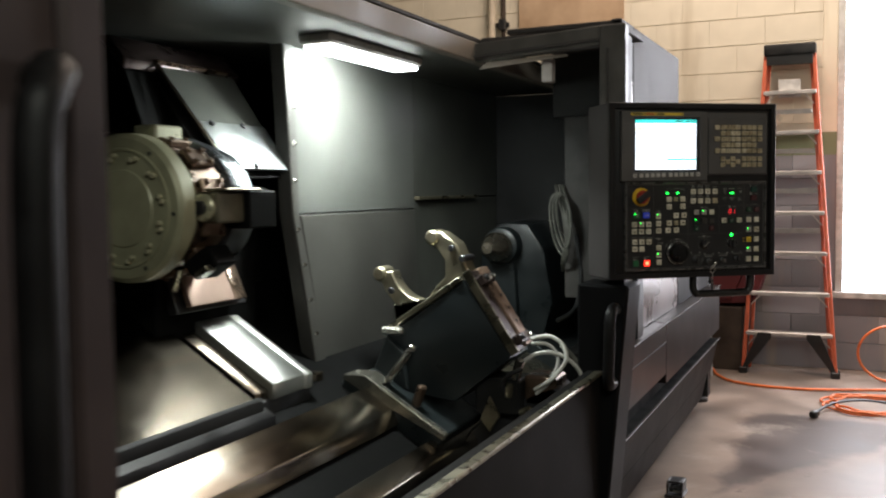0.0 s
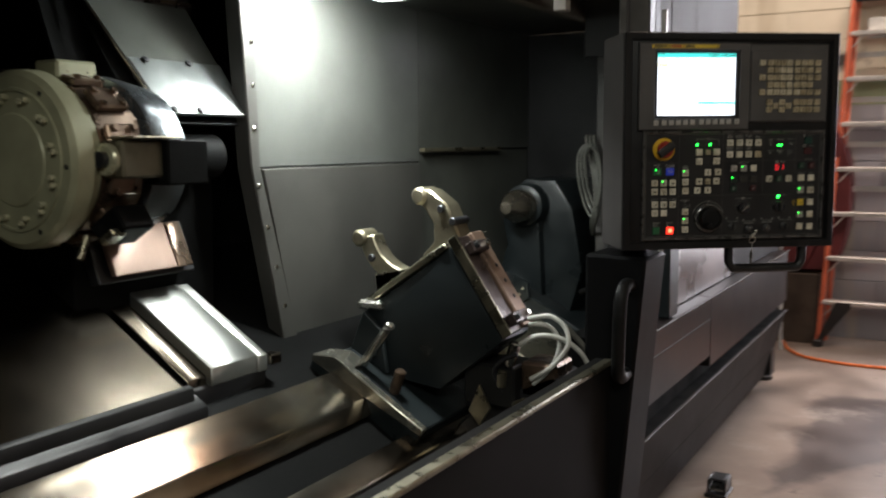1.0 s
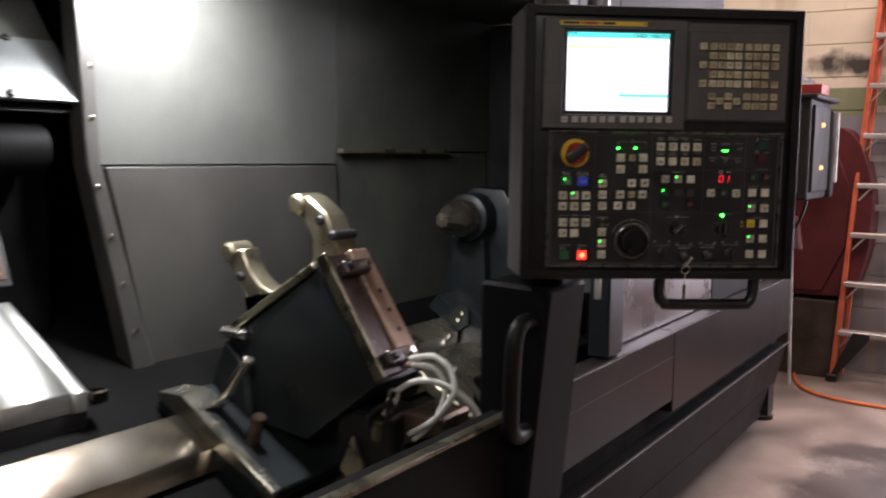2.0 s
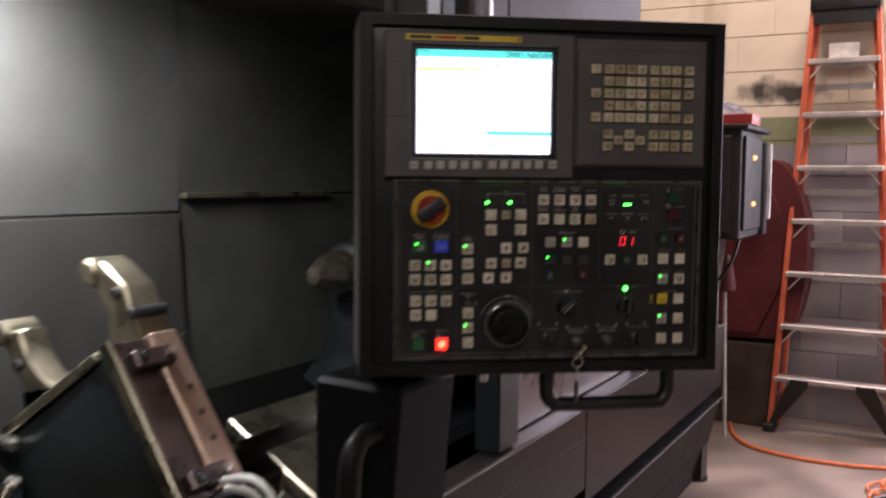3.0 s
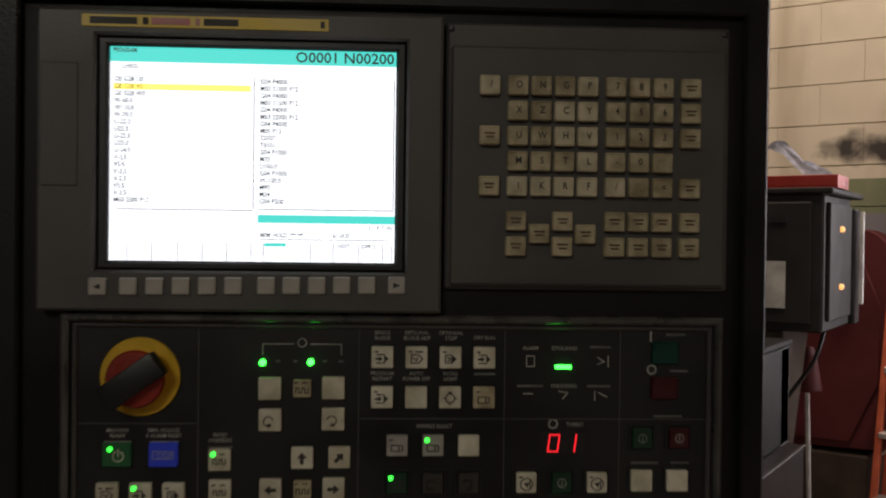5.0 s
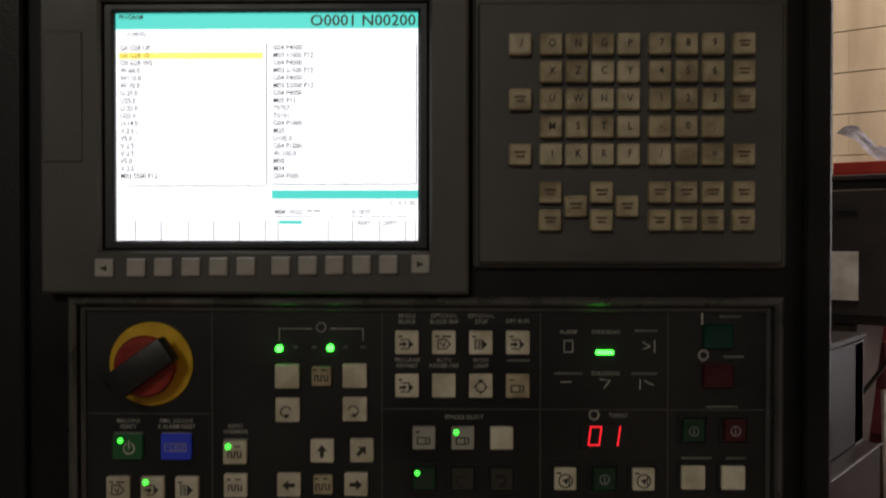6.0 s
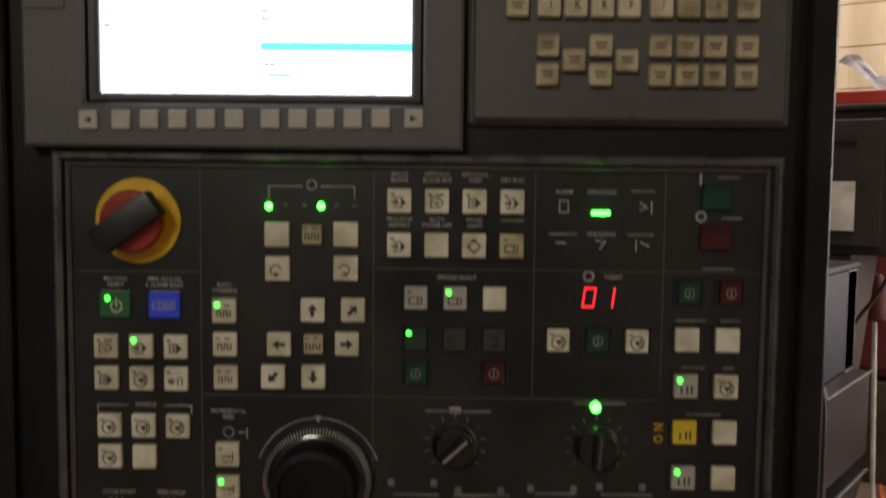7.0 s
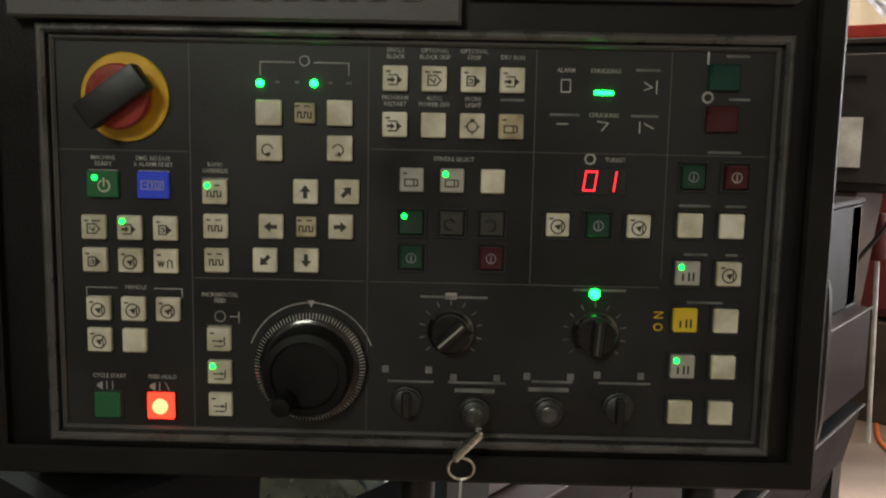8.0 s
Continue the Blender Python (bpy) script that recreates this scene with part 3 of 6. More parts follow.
D("lower_post", prism([(-0.645, 0.16), (-0.565, 1.03), (-0.735, 1.035), (-0.735, 0.16)], "y", 2.87, 3.055, 0.008), M_POST)
D("guide_block", box(-0.70, -0.63, 2.90, 3.05, 0.0, 0.16, 0.005), M_BLACK)
D("handle", tube([(-0.606, 2.875, 0.955), (-0.606, 2.835, 0.962), (-0.607, 2.803, 0.945), (-0.608, 2.792, 0.90), (-0.611, 2.792, 0.78), (-0.613, 2.80, 0.735), (-0.615, 2.832, 0.715), (-0.616, 2.875, 0.718)], 0.018, 14, 5), M_GRIP, "black grab handle with a worn shiny top")
D("hanger_block", box(-0.93, -0.89, 3.10, 3.14, 1.72, 1.80, 0.003), M_ALU)

left_door = thing("left_door", pose(-0.7, 0.2, 0.76), "dark grey fixed machine door with a black grab handle", "machine door")
part("door_panel", box(-0.72, -0.655, -0.9, 0.70, 0.77, 2.0, 0.006), M_LEFTDOOR, left_door, "", True)
part("door_edge", box(-0.73, -0.645, 0.70, 0.76, 0.77, 2.0, 0.008), M_LEFTDOOR, left_door, "", True)
part("handle", tube([(-0.655, 0.672, 1.452), (-0.612, 0.655, 1.462), (-0.59, 0.625, 1.44), (-0.585, 0.605, 1.37), (-0.585, 0.60, 1.0), (-0.605, 0.605, 0.955), (-0.655, 0.61, 0.96)], 0.022, 14, 5), M_GRIP, left_door, "black grab handle", True)
part("lower_panel", box(-0.72, -0.66, -0.9, 0.2, 0.08, 0.77, 0.004), M_LEFTDOOR, left_door, "", True)

# work lamp under the roof
lamp = thing("work_lamp", pose(-1.40, 2.67, 1.82), "lit work lamp under the machine roof", "work lamp")
part("lamp_body", box(-1.46, -1.34, 2.36, 2.99, 1.79, 1.822, 0.008), M_PAPER, lamp, "", True)
part("diffuser", box(-1.45, -1.35, 2.38, 2.97, 1.774, 1.789, 0.005), M_LAMP, lamp, "glowing white tube cover", True)

# ---- turret and carriage ----
carriage = thing("carriage", pose(-1.75, 2.25, 0.8), "stepped sheet-covered cross slide behind the turret", "carriage")


def C(name, bm, material, label=""):
    return part(name, bm, material, carriage, label, True)


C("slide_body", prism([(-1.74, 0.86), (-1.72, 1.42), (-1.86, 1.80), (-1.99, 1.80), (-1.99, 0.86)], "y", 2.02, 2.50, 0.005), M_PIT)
def sloped(name, s0, s1, ya, yb, yc, yd, lift, material, label=""):
    """A sheet on the sloped top: from s0 to s1 up the slope, ya to yb wide below, yc to yd above."""
    def at(s, y, d):
        return (-1.60 - 0.20 * s - 0.84 * d, y, 1.412 + 0.31 * s - 0.54 * d)
    bm = bmesh.new()
    v = [[bm.verts.new(at(s, y, d - lift)) for s, y in ((s0, ya), (s0, yb), (s1, yd), (s1, yc))] for d in (0, 0.012)]
    bm.faces.new(v[0]), bm.faces.new(v[1][::-1])
    for k in range(4):
        bm.faces.new((v[0][k], v[1][k], v[1][(k + 1) % 4], v[0][(k + 1) % 4]))
    bmesh.ops.bevel(bm, geom=bm.edges[:], offset=0.002, segments=1, affect="EDGES")
    return C(name, bm, material, label)


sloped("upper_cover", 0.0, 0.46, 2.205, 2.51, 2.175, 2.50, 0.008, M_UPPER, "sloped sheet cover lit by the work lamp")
# upper part takes the darker sheet, so its shade is painted in
sloped("upper_cover", 0.40, 1.0, 2.18, 2.505, 2.13, 2.49, 0.0, M_INNERSHADE)
sloped("edge_strip", 0.0, 1.0, 2.185, 2.198, 2.112, 2.124, 0.012, M_STEEL)
C("cover_wall", prism([(-1.81, 1.70), (-1.80, 1.73), (-1.86, 1.80), (-1.90, 1.80)], "y", 2.0, 2.52, 0.003), M_PURPLE)
C("cover_rib", prism([(-1.79, 1.725), (-1.785, 1.735), (-1.80, 1.742), (-1.81, 1.735)], "y", 2.12, 2.50, 0.002), M_HOLDER)
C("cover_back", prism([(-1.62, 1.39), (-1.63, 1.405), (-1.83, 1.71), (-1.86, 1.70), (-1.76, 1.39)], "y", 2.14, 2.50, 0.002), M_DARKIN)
C("wiper_plate", prism([(-1.675, 1.012), (-1.655, 1.014), (-1.705, 1.130), (-1.725, 1.130)], "y", 2.08, 2.285, 0.003), M_PINK, "pale copper-coloured wiper plate")
C("wiper_plate", prism([(-1.675, 1.012), (-1.653, 1.014), (-1.703, 1.130), (-1.725, 1.130)], "y", 2.289, 2.34, 0.003), M_HOLDER)
C("wiper_frame", prism([(-1.715, 0.99), (-1.680, 0.995), (-1.738, 1.148), (-1.77, 1.148)], "y", 2.05, 2.37, 0.003), M_BLACK)
C("lower_cover", prism([(-1.455, 0.735), (-1.455, 0.782), (-1.85, 1.02), (-1.87, 0.98), (-1.50, 0.735)], "y", 2.19, 2.355, 0.003), M_COVER, "bright telescopic way cover")
C("lower_cover", prism([(-1.452, 0.733), (-1.452, 0.778), (-1.85, 1.016), (-1.87, 0.976), (-1.50, 0.733)], "y", 2.358, 2.395, 0.003), M_COVER)
C("lower_cover", prism([(-1.47, 0.715), (-1.47, 0.762), (-1.86, 0.995), (-1.88, 0.96), (-1.51, 0.715)], "y", 2.125, 2.187, 0.003), M_PAN)
C("cover_skirt", prism([(-1.47, 0.66), (-1.462, 0.735), (-1.56, 0.79), (-1.60, 0.74)], "y", 2.12, 2.40, 0.003), M_BLACK)
C("cover_nub", box(-1.48, -1.44, 2.40, 2.44, 0.745, 0.775, 0.004), M_STEEL)
me_s2 = finish("screw", turned([(0.010, 0), (0.010, 0.005), (0.005, 0.007)], pose(0, 0, 0, 0, 50, 0), 8), M_BLACK)
for s, yy in ((0.44, 2.225), (0.44, 2.375), (0.03, 2.24), (0.03, 2.33)):
    piece("screw", me_s2, carriage, (-1.592 - 0.20 * s + 1.75, yy - 2.25, 1.417 + 0.31 * s - 0.8))

turret = thing("turret", pose(-1.665, 1.83, 1.305), "round oily olive-toned tool turret with bolted face", "tool turret")
R = pose(0, 0, 0, -90, 0, 0)
part("disc", turned([(0.0, -0.004), (0.10, -0.004), (0.104, 0.0), (0.185, 0.0), (0.198, 0.010), (0.200, 0.05), (0.178, 0.06), (0.178, 0.085)], R, 64), M_TURRET, turret)
part("rim", turned([(0.150, 0.001), (0.152, -0.004), (0.158, -0.004), (0.160, 0.001)], R, 64), M_TURRET, turret)
me_bolt = finish("bolt", turned([(0.0068, 0), (0.0068, 0.010), (0.0055, 0.012), (0.003, 0.012), (0.003, 0.007)], pose(0, 0, 0, 90, 0, 0), 12), M_BOLT)
me_hole = finish("bolt_hole", turned([(0.0, -0.0005), (0.0055, -0.0005), (0.006, 0.001)], pose(0, 0, 0, 90, 0, 0), 10), M_BLACK)
for k in range(12):
    a = 2 * math.pi * (k + 0.35) / 12
    for s, r in ((-1, 0.140), (1, 0.132)):
        b = a + s * 0.055
        piece("bolt", me_bolt, turret, (r * math.cos(b), 0.0, r * math.sin(b)))
    if k % 2:
        piece("bolt_hole", me_hole, turret, (0.172 * math.cos(a + 0.26), -0.001, 0.172 * math.sin(a + 0.26)))
part("station_ring", turned([(0.165, 0.085), (0.182, 0.09), (0.182, 0.205), (0.16, 0.215)], R, 12), M_HOLDER, turret, "brown twelve-sided tool station ring")
part("hub", turned([(0.15, 0.215), (0.192, 0.222), (0.196, 0.235), (0.176, 0.34), (0.150, 0.36), (0.0, 0.36)], R, 48), M_HUB, turret)
bmk = box(-0.03, 0.03, 0.10, 0.19, 0.178, 0.196, 0.004)
for sx in (-0.02, 0.02):
    for sy in (0.118, 0.172):
        turned([(0.008, 0.196), (0.008, 0.204), (0.004, 0.204)], Matrix.Translation((sx, sy, 0)), 8, bmk)
me_clamp = finish("station_plate", bmk, M_HOLDER)
for k in range(12):
    piece("station_plate", me_clamp, turret, (0, 0, 0), (0, 2 * math.pi * (k + 0.5) / 12, 0))
# holders
hold = box(0.16, 0.24, 0.09, 0.215, -0.042, 0.042, 0.006)
part("tool_holder", hold, M_HOLDBLOCK, turret)
part("bore_ring", turned([(0.027, 0.088), (0.036, 0.088), (0.036, 0.078), (0.032, 0.074), (0.027, 0.074)], Matrix.Translation((0.198, 0, 0)) @ R, 24), M_BOLT, turret)
part("bore", turned([(0.027, 0.085), (0.027, 0.092), (0.018, 0.092), (0.018, 0.06), (0.0, 0.06)], Matrix.Translation((0.198, 0, 0)) @ R, 24), M_BLACK, turret)
part("boring_holder", box(0.17, 0.262, 0.10, 0.25, 0.044, 0.051, 0.003), M_ARM, turret)
part("tool_shank", box(0.175, 0.26, 0.20, 0.325, -0.06, 0.043, 0.004), M_PIT, turret)
part("tool_holder", prism([(0.10, -0.15), (0.19, -0.10), (0.225, -0.15), (0.15, -0.195)], "y", 0.10, 0.19, 0.005), M_PIT, turret)
part("clamp_wedge", prism([(0.16, -0.175), (0.20, -0.15), (0.21, -0.165), (0.17, -0.19)], "y", 0.08, 0.12, 0.003), M_OILY, turret)
part("insert_tool", rod((0.10, 0.10, -0.17), (0.10, 0.075, -0.225), 0.008), M_OILY, turret)
part("tool_holder", box(-0.04, 0.04, 0.09, 0.2, 0.18, 0.225, 0.006), M_TURRET, turret)
part("tool_holder", prism([(-0.20, 0.10), (-0.15, 0.16), (-0.20, 0.22), (-0.26, 0.16)], "y", 0.05, 0.2, 0.005), M_BLACK, turret)
part("drive_shaft", turned([(0.06, 0.345), (0.06, 0.6)], R, 24), M_PIT, turret)
part("turret_arm", box(-0.30, -0.08, 0.33, 0.60, -0.10, 0.10, 0.01), M_PIT, turret)

# ---- steady rest ----
rest = thing("steady_rest", pose(-1.15, 2.75, 0.55), "blue-grey steady rest with open oily roller arms", "steady rest")


def S(name, bm, material, label=""):
    return part(name, bm, material, rest, label, True)


S("body", prism([(-1.365, 0.852), (-1.10, 1.030), (-1.078, 1.050), (-0.914, 0.80), (-1.115, 0.64), (-1.30, 0.66), (-1.415, 0.735)], "y", 2.72, 2.90, 0.010, seg=2), M_BLUEGREY)
S("top_plate", prism([(-1.375, 0.853), (-1.38, 0.872), (-1.096, 1.060), (-1.081, 1.046)], "y", 2.715, 2.91, 0.003), M_OILY, "oily worn top plate")
S("stop_nub", box(-1.385, -1.30, 2.70, 2.76, 0.853, 0.882, 0.008), M_BRIGHT)
def along(s0, s1, h0, h1):
    """A strip on the sloped end of the body: from s0 to s1 down the slope, h0 to h1 out of it."""
    return [(-1.078 + 0.549 * p + 0.836 * h, 1.066 - 0.836 * p + 0.549 * h) for p, h in ((s0, h0), (s1, h0), (s1, h1), (s0, h1))]


S("side_plate", prism(along(0.0, 0.305, 0.0, 0.020), "y", 2.728, 2.800, 0.003), M_PURPLE, "dark oily side plate")
S("plate_edge", prism(along(-0.006, 0.308, -0.004, 0.026), "y", 2.716, 2.727, 0.002), M_OILY, "worn pale plate edge")
S("side_plate", prism(along(-0.004, 0.30, 0.0, 0.030), "y", 2.801, 2.868, 0.004), M_RUST, "oily pinkish-brown side plate")
for p in (0.045, 0.272):
    S("clamp_bar", prism(along(p - 0.017, p + 0.017, 0.021, 0.048), "y", 2.738, 2.826, 0.004), M_PURPLE)
    for yy in (2.752, 2.812):
        at = along(p, p, 0.048, 0.048)[0]
        S("bolt", hexbolt(pose(at[0], yy, at[1], 0, 57, 0), 0.009, 0.012), M_BRIGHT if yy > 2.8 else M_BLACK)
for p in (0.11, 0.16, 0.21):
    at = along(p, p, 0.030, 0.030)[0]
    S("screw", turned([(0.006, 0), (0.006, 0.002), (0.003, 0.003)], pose(at[0], 2.838, at[1], 0, 57, 0), 10), M_BLACK)


def arc_arm(cx, cz, r0, r1, a0, a1, n=9):
    outer = [(cx + r1 * math.cos(a0 + (a1 - a0) * k / n), cz + r1 * math.sin(a0 + (a1 - a0) * k / n)) for k in range(n + 1)]
    inner = [(cx + r0 * math.cos(a0 + (a1 - a0) * k / n), cz + r0 * math.sin(a0 + (a1 - a0) * k / n)) for k in range(n + 1)]
    return outer + inner[::-1]


S("lower_arm", prism(arc_arm(-1.245, 1.095, 0.130, 0.185, math.radians(192), math.radians(285)), "y", 2.775, 2.835, 0.005), M_ARM, "curved roller arm")
S("arm_head", rod((-1.42, 2.765, 1.055), (-1.42, 2.845, 1.055), 0.026, 20), M_ARM)
S("upper_arm", prism([(-1.271, 1.17), (-1.262, 1.196), (-1.214, 1.203), (-1.152, 1.16), (-1.107, 1.062), (-1.167, 1.01), (-1.26, 0.974), (-1.245, 1.0), (-1.198, 1.046), (-1.2, 1.103), (-1.229, 1.145)], "y", 2.835, 2.91, 0.006), M_ARM, "curved roller arm")
S("arm_head", rod((-1.245, 2.825, 1.181), (-1.245, 2.92, 1.181), 0.026, 20), M_ARM)
for (xx, yy, zz) in ((-1.13, 2.87, 1.11), (-1.17, 2.87, 1.145), (-1.375, 2.81, 0.998)):
    S("roller_pin", rod((xx, yy - 0.045, zz), (xx, yy + 0.045, zz), 0.012, 14), M_BLACK)
S("arm_root", prism([(-1.36, 0.87), (-1.37, 0.95), (-1.31, 0.945), (-1.20, 0.93), (-1.15, 1.00), (-1.10, 1.045)], "y", 2.775, 2.90, 0.004), M_ARM)
# base on the ways
S("base", prism([(-1.49, 0.65), (-1.465, 0.715), (-1.40, 0.735), (-1.10, 0.555), (-1.13, 0.49), (-1.25, 0.54)], "y", 2.585, 2.93, 0.005), M_BLUEGREY)
S("base_plate", prism([(-1.462, 0.717), (-1.455, 0.733), (-1.375, 0.735), (-1.085, 0.565), (-1.095, 0.545)], "y", 2.578, 2.606, 0.003), M_BASEPLATE, "oily worn clamping plate")
S("clamp_pad", prism([(-1.462, 0.719), (-1.456, 0.736), (-1.376, 0.738), (-1.325, 0.709), (-1.335, 0.69)], "y", 2.5775, 2.665, 0.003), M_BASEPLATE)
S("clamp_pin", rod((-1.33, 2.65, 0.705), (-1.235, 2.66, 0.83), 0.014), M_BRIGHT)
S("clamp_bolt", rod((-1.23, 2.66, 0.63), (-1.205, 2.66, 0.70), 0.017), M_HOLDER)
for (xx, yy) in ((-1.40, 2.60), (-1.30, 2.62), (-1.16, 2.62)):
    S("bolt", hexbolt(pose(xx, yy, slant(xx) + 0.005 + 0.018, 0, 31, 0), 0.009, 0.012), M_BRIGHT)
S("web", prism([(-1.41, 0.73), (-1.36, 0.85), (-1.30, 0.80), (-1.28, 0.67)], "y", 2.70, 2.72, 0.003), M_BLUEGREY)
S("cylinder_block", box(-1.06, -0.90, 2.76, 2.90, 0.60, 0.72, 0.008), M_DARKIN)
S("data_plate", prism([(-1.035, 0.585), (-1.0, 0.665), (-0.965, 0.60), (-1.0, 0.545)], "y", 2.742, 2.752, 0.002), M_ARM, "oily yellowish metal tag")
S("valve", box(-0.90, -0.79, 2.80, 2.92, 0.63, 0.73, 0.008), M_HOLDER)
S("fitting", rod((-0.92, 2.77, 0.72), (-0.90, 2.77, 0.79), 0.016), M_BRIGHT)
S("fitting", rod((-0.94, 2.76, 0.66), (-0.935, 2.76, 0.71), 0.014), M_OILY)
S("fitting", rod((-0.90, 2.76, 0.61), (-0.86, 2.76, 0.63), 0.014), M_OILY)
S("lower_guard", prism([(-1.13, 0.49), (-1.02, 0.60), (-0.80, 0.70), (-0.74, 0.66), (-0.86, 0.56), (-1.05, 0.44)], "y", 2.80, 2.95, 0.006), M_BLACK)
hoses = thing("hydraulic_hoses", pose(-0.85, 2.85, 0.6), "loop of grey-white hydraulic hoses beside the steady rest", "hose")
for line_, r, mt in (([(-0.870, 2.80, 0.855), (-0.809, 2.80, 0.868), (-0.766, 2.80, 0.845), (-0.747, 2.79, 0.805), (-0.756, 2.78, 0.779), (-0.789, 2.77, 0.735), (-0.849, 2.77, 0.695)], 0.0066, M_HOSE),
                    ([(-0.872, 2.81, 0.838), (-0.820, 2.81, 0.839), (-0.790, 2.81, 0.816), (-0.780, 2.80, 0.779), (-0.804, 2.79, 0.721), (-0.851, 2.79, 0.677)], 0.006, M_HOSE),
                    ([(-0.882, 2.77, 0.787), (-0.843, 2.77, 0.812), (-0.799, 2.78, 0.818), (-0.755, 2.80, 0.802), (-0.721, 2.83, 0.760), (-0.708, 2.85, 0.707), (-0.711, 2.86, 0.659), (-0.715, 2.86, 0.597)], 0.007, M_HOSE),
                    ([(-0.780, 2.84, 0.834), (-0.767, 2.86, 0.814), (-0.744, 2.88, 0.780), (-0.723, 2.90, 0.735), (-0.714, 2.90, 0.695)], 0.008, M_DARKHOSE)):
    part("hose", tube(line_, r, 10, 7), mt, hoses, "", True)
part("hose", tube([(-0.93, 2.78, 0.64), (-0.96, 2.77, 0.70), (-0.93, 2.76, 0.74), (-0.89, 2.77, 0.76)], 0.007, 8, 6), M_BLACK, hoses, "", True)

# ---- tailstock ----
tail = thing("tailstock", pose(-1.2, 3.9, 0.6), "blue-grey cast tailstock with a shiny steel centre", "tailstock")


def T(name, bm, material, label=""):
    return part(name, bm, material, tail, label, True)


AX = Matrix.Translation((-1.395, 3.68, 1.085)) @ R
T("centre", turned([(0.0, 0.055), (0.024, 0.055), (0.028, 0.062), (0.062, 0.135), (0.066, 0.15), (0.066, 0.20), (0.055, 0.205)], AX, 40), M_CENTRE, "shiny conical steel centre")
T("quill", turned([(0.055, 0.20), (0.082, 0.21), (0.086, 0.22), (0.086, 0.40)], AX, 40), M_BLUEGREY)
T("casting", prism([(-1.519, 1.007), (-1.503, 1.126), (-1.416, 1.191), (-1.286, 1.186), (-1.21, 1.072), (-1.167, 0.823), (-1.243, 0.563), (-1.318, 0.52), (-1.6, 0.65), (-1.578, 0.758), (-1.492, 0.888)], "y", 3.96, 4.38, 0.014, seg=2), M_BLUEGREY)
T("rib", prism([(-1.492, 0.888), (-1.427, 1.04), (-1.34, 1.04), (-1.318, 0.65), (-1.535, 0.726)], "y", 3.92, 3.98, 0.012, seg=2), M_BLUEGREY)
T("base", prism([(-1.52, 0.76), (-1.48, 0.81), (-1.05, 0.56), (-1.09, 0.50)], "y", 3.84, 4.38, 0.006), M_BLUEGREY)
T("access_plate", prism([(-1.42, 0.72), (-1.405, 0.81), (-1.34, 0.785), (-1.335, 0.72), (-1.38, 0.69)], "y", 3.825, 3.84, 0.003), M_BLUEGREY)
for (xx, zz) in ((-1.375, 0.735), (-1.36, 0.76)):
    T("bolt", hexbolt(pose(xx, 3.825, zz, 90, 0, 0), 0.009, 0.012), M_BRIGHT)
T("carrier_plate", prism([(-1.47, 0.70), (-1.46, 0.735), (-1.08, 0.52), (-1.10, 0.48)], "y", 3.45, 3.84, 0.005), M_OILY)
hose2 = thing("tailstock_hoses", pose(-1.0, 3.6, 1.0), "bundle of grey hoses looping over the tailstock", "hose")
for k in range(3):
    c, w, h = Vector((-1.085 + 0.012 * k, 3.82 - 0.012 * k, 1.19 + 0.008 * k)), 0.043 - 0.007 * k, 0.135 - 0.012 * k
    ring = [c + Vector((w * math.cos(a) - 0.10 * h * math.sin(a), 0.012 * math.sin(2 * a), h * math.sin(a))) for a in [2 * math.pi * q / 14 + 0.4 for q in range(15)]]
    part("hose", tube(ring, 0.006, 9, 4), M_DARKHOSE, hose2, "", True)
    dx = 0.016 * k
    part("hose", tube([(-1.125 + dx, 3.885, 1.36), (-1.115 + dx, 3.86, 1.335), (-1.09 + dx, 3.83, 1.28), (-1.065 + 0.5 * dx, 3.80, 1.22), (-1.055 + 0.5 * dx, 3.80, 1.12), (-1.075 + 0.5 * dx, 3.82, 1.04), (-1.10, 3.90, 0.98)], 0.006, 9, 6), M_DARKHOSE, hose2, "", True)
part("hose", tube([(-0.98, 3.70, 1.15), (-0.93, 3.6, 0.98), (-0.94, 3.55, 0.86), (-1.03, 3.6, 0.80)], 0.010, 9, 6), M_RUBBER, hose2, "black rubber hose", True)
rest.location.y += 0.012

# ---- ladder ----
ladder = thing("ladder", pose(-0.33, 6.95, 0), "orange fibreglass stepladder with aluminium steps, folded against the wall", "stepladder")


def rail(x0, y0, z0, x1, y1, z1, wx, wy):
    bm = bmesh.new()
    vs = [bm.verts.new((x + dx, y + dy, z)) for x, y, z in ((x0, y0, z0), (x1, y1, z1)) for dx, dy in ((-wx, -wy), (wx, -wy), (wx, wy), (-wx, wy))]
    for q in ((0, 1, 2, 3), (7, 6, 5, 4), (0, 4, 5, 1), (1, 5, 6, 2), (2, 6, 7, 3), (3, 7, 4, 0)):
        bm.faces.new([vs[i] for i in q])
    bmesh.ops.bevel(bm, geom=list(bm.edges), offset=0.004, segments=1, affect="EDGES")
    return bm


XB, XT, YB, YT, ZT = (-0.645, -0.03), (-0.525, -0.205), 6.86, 7.04, 2.30
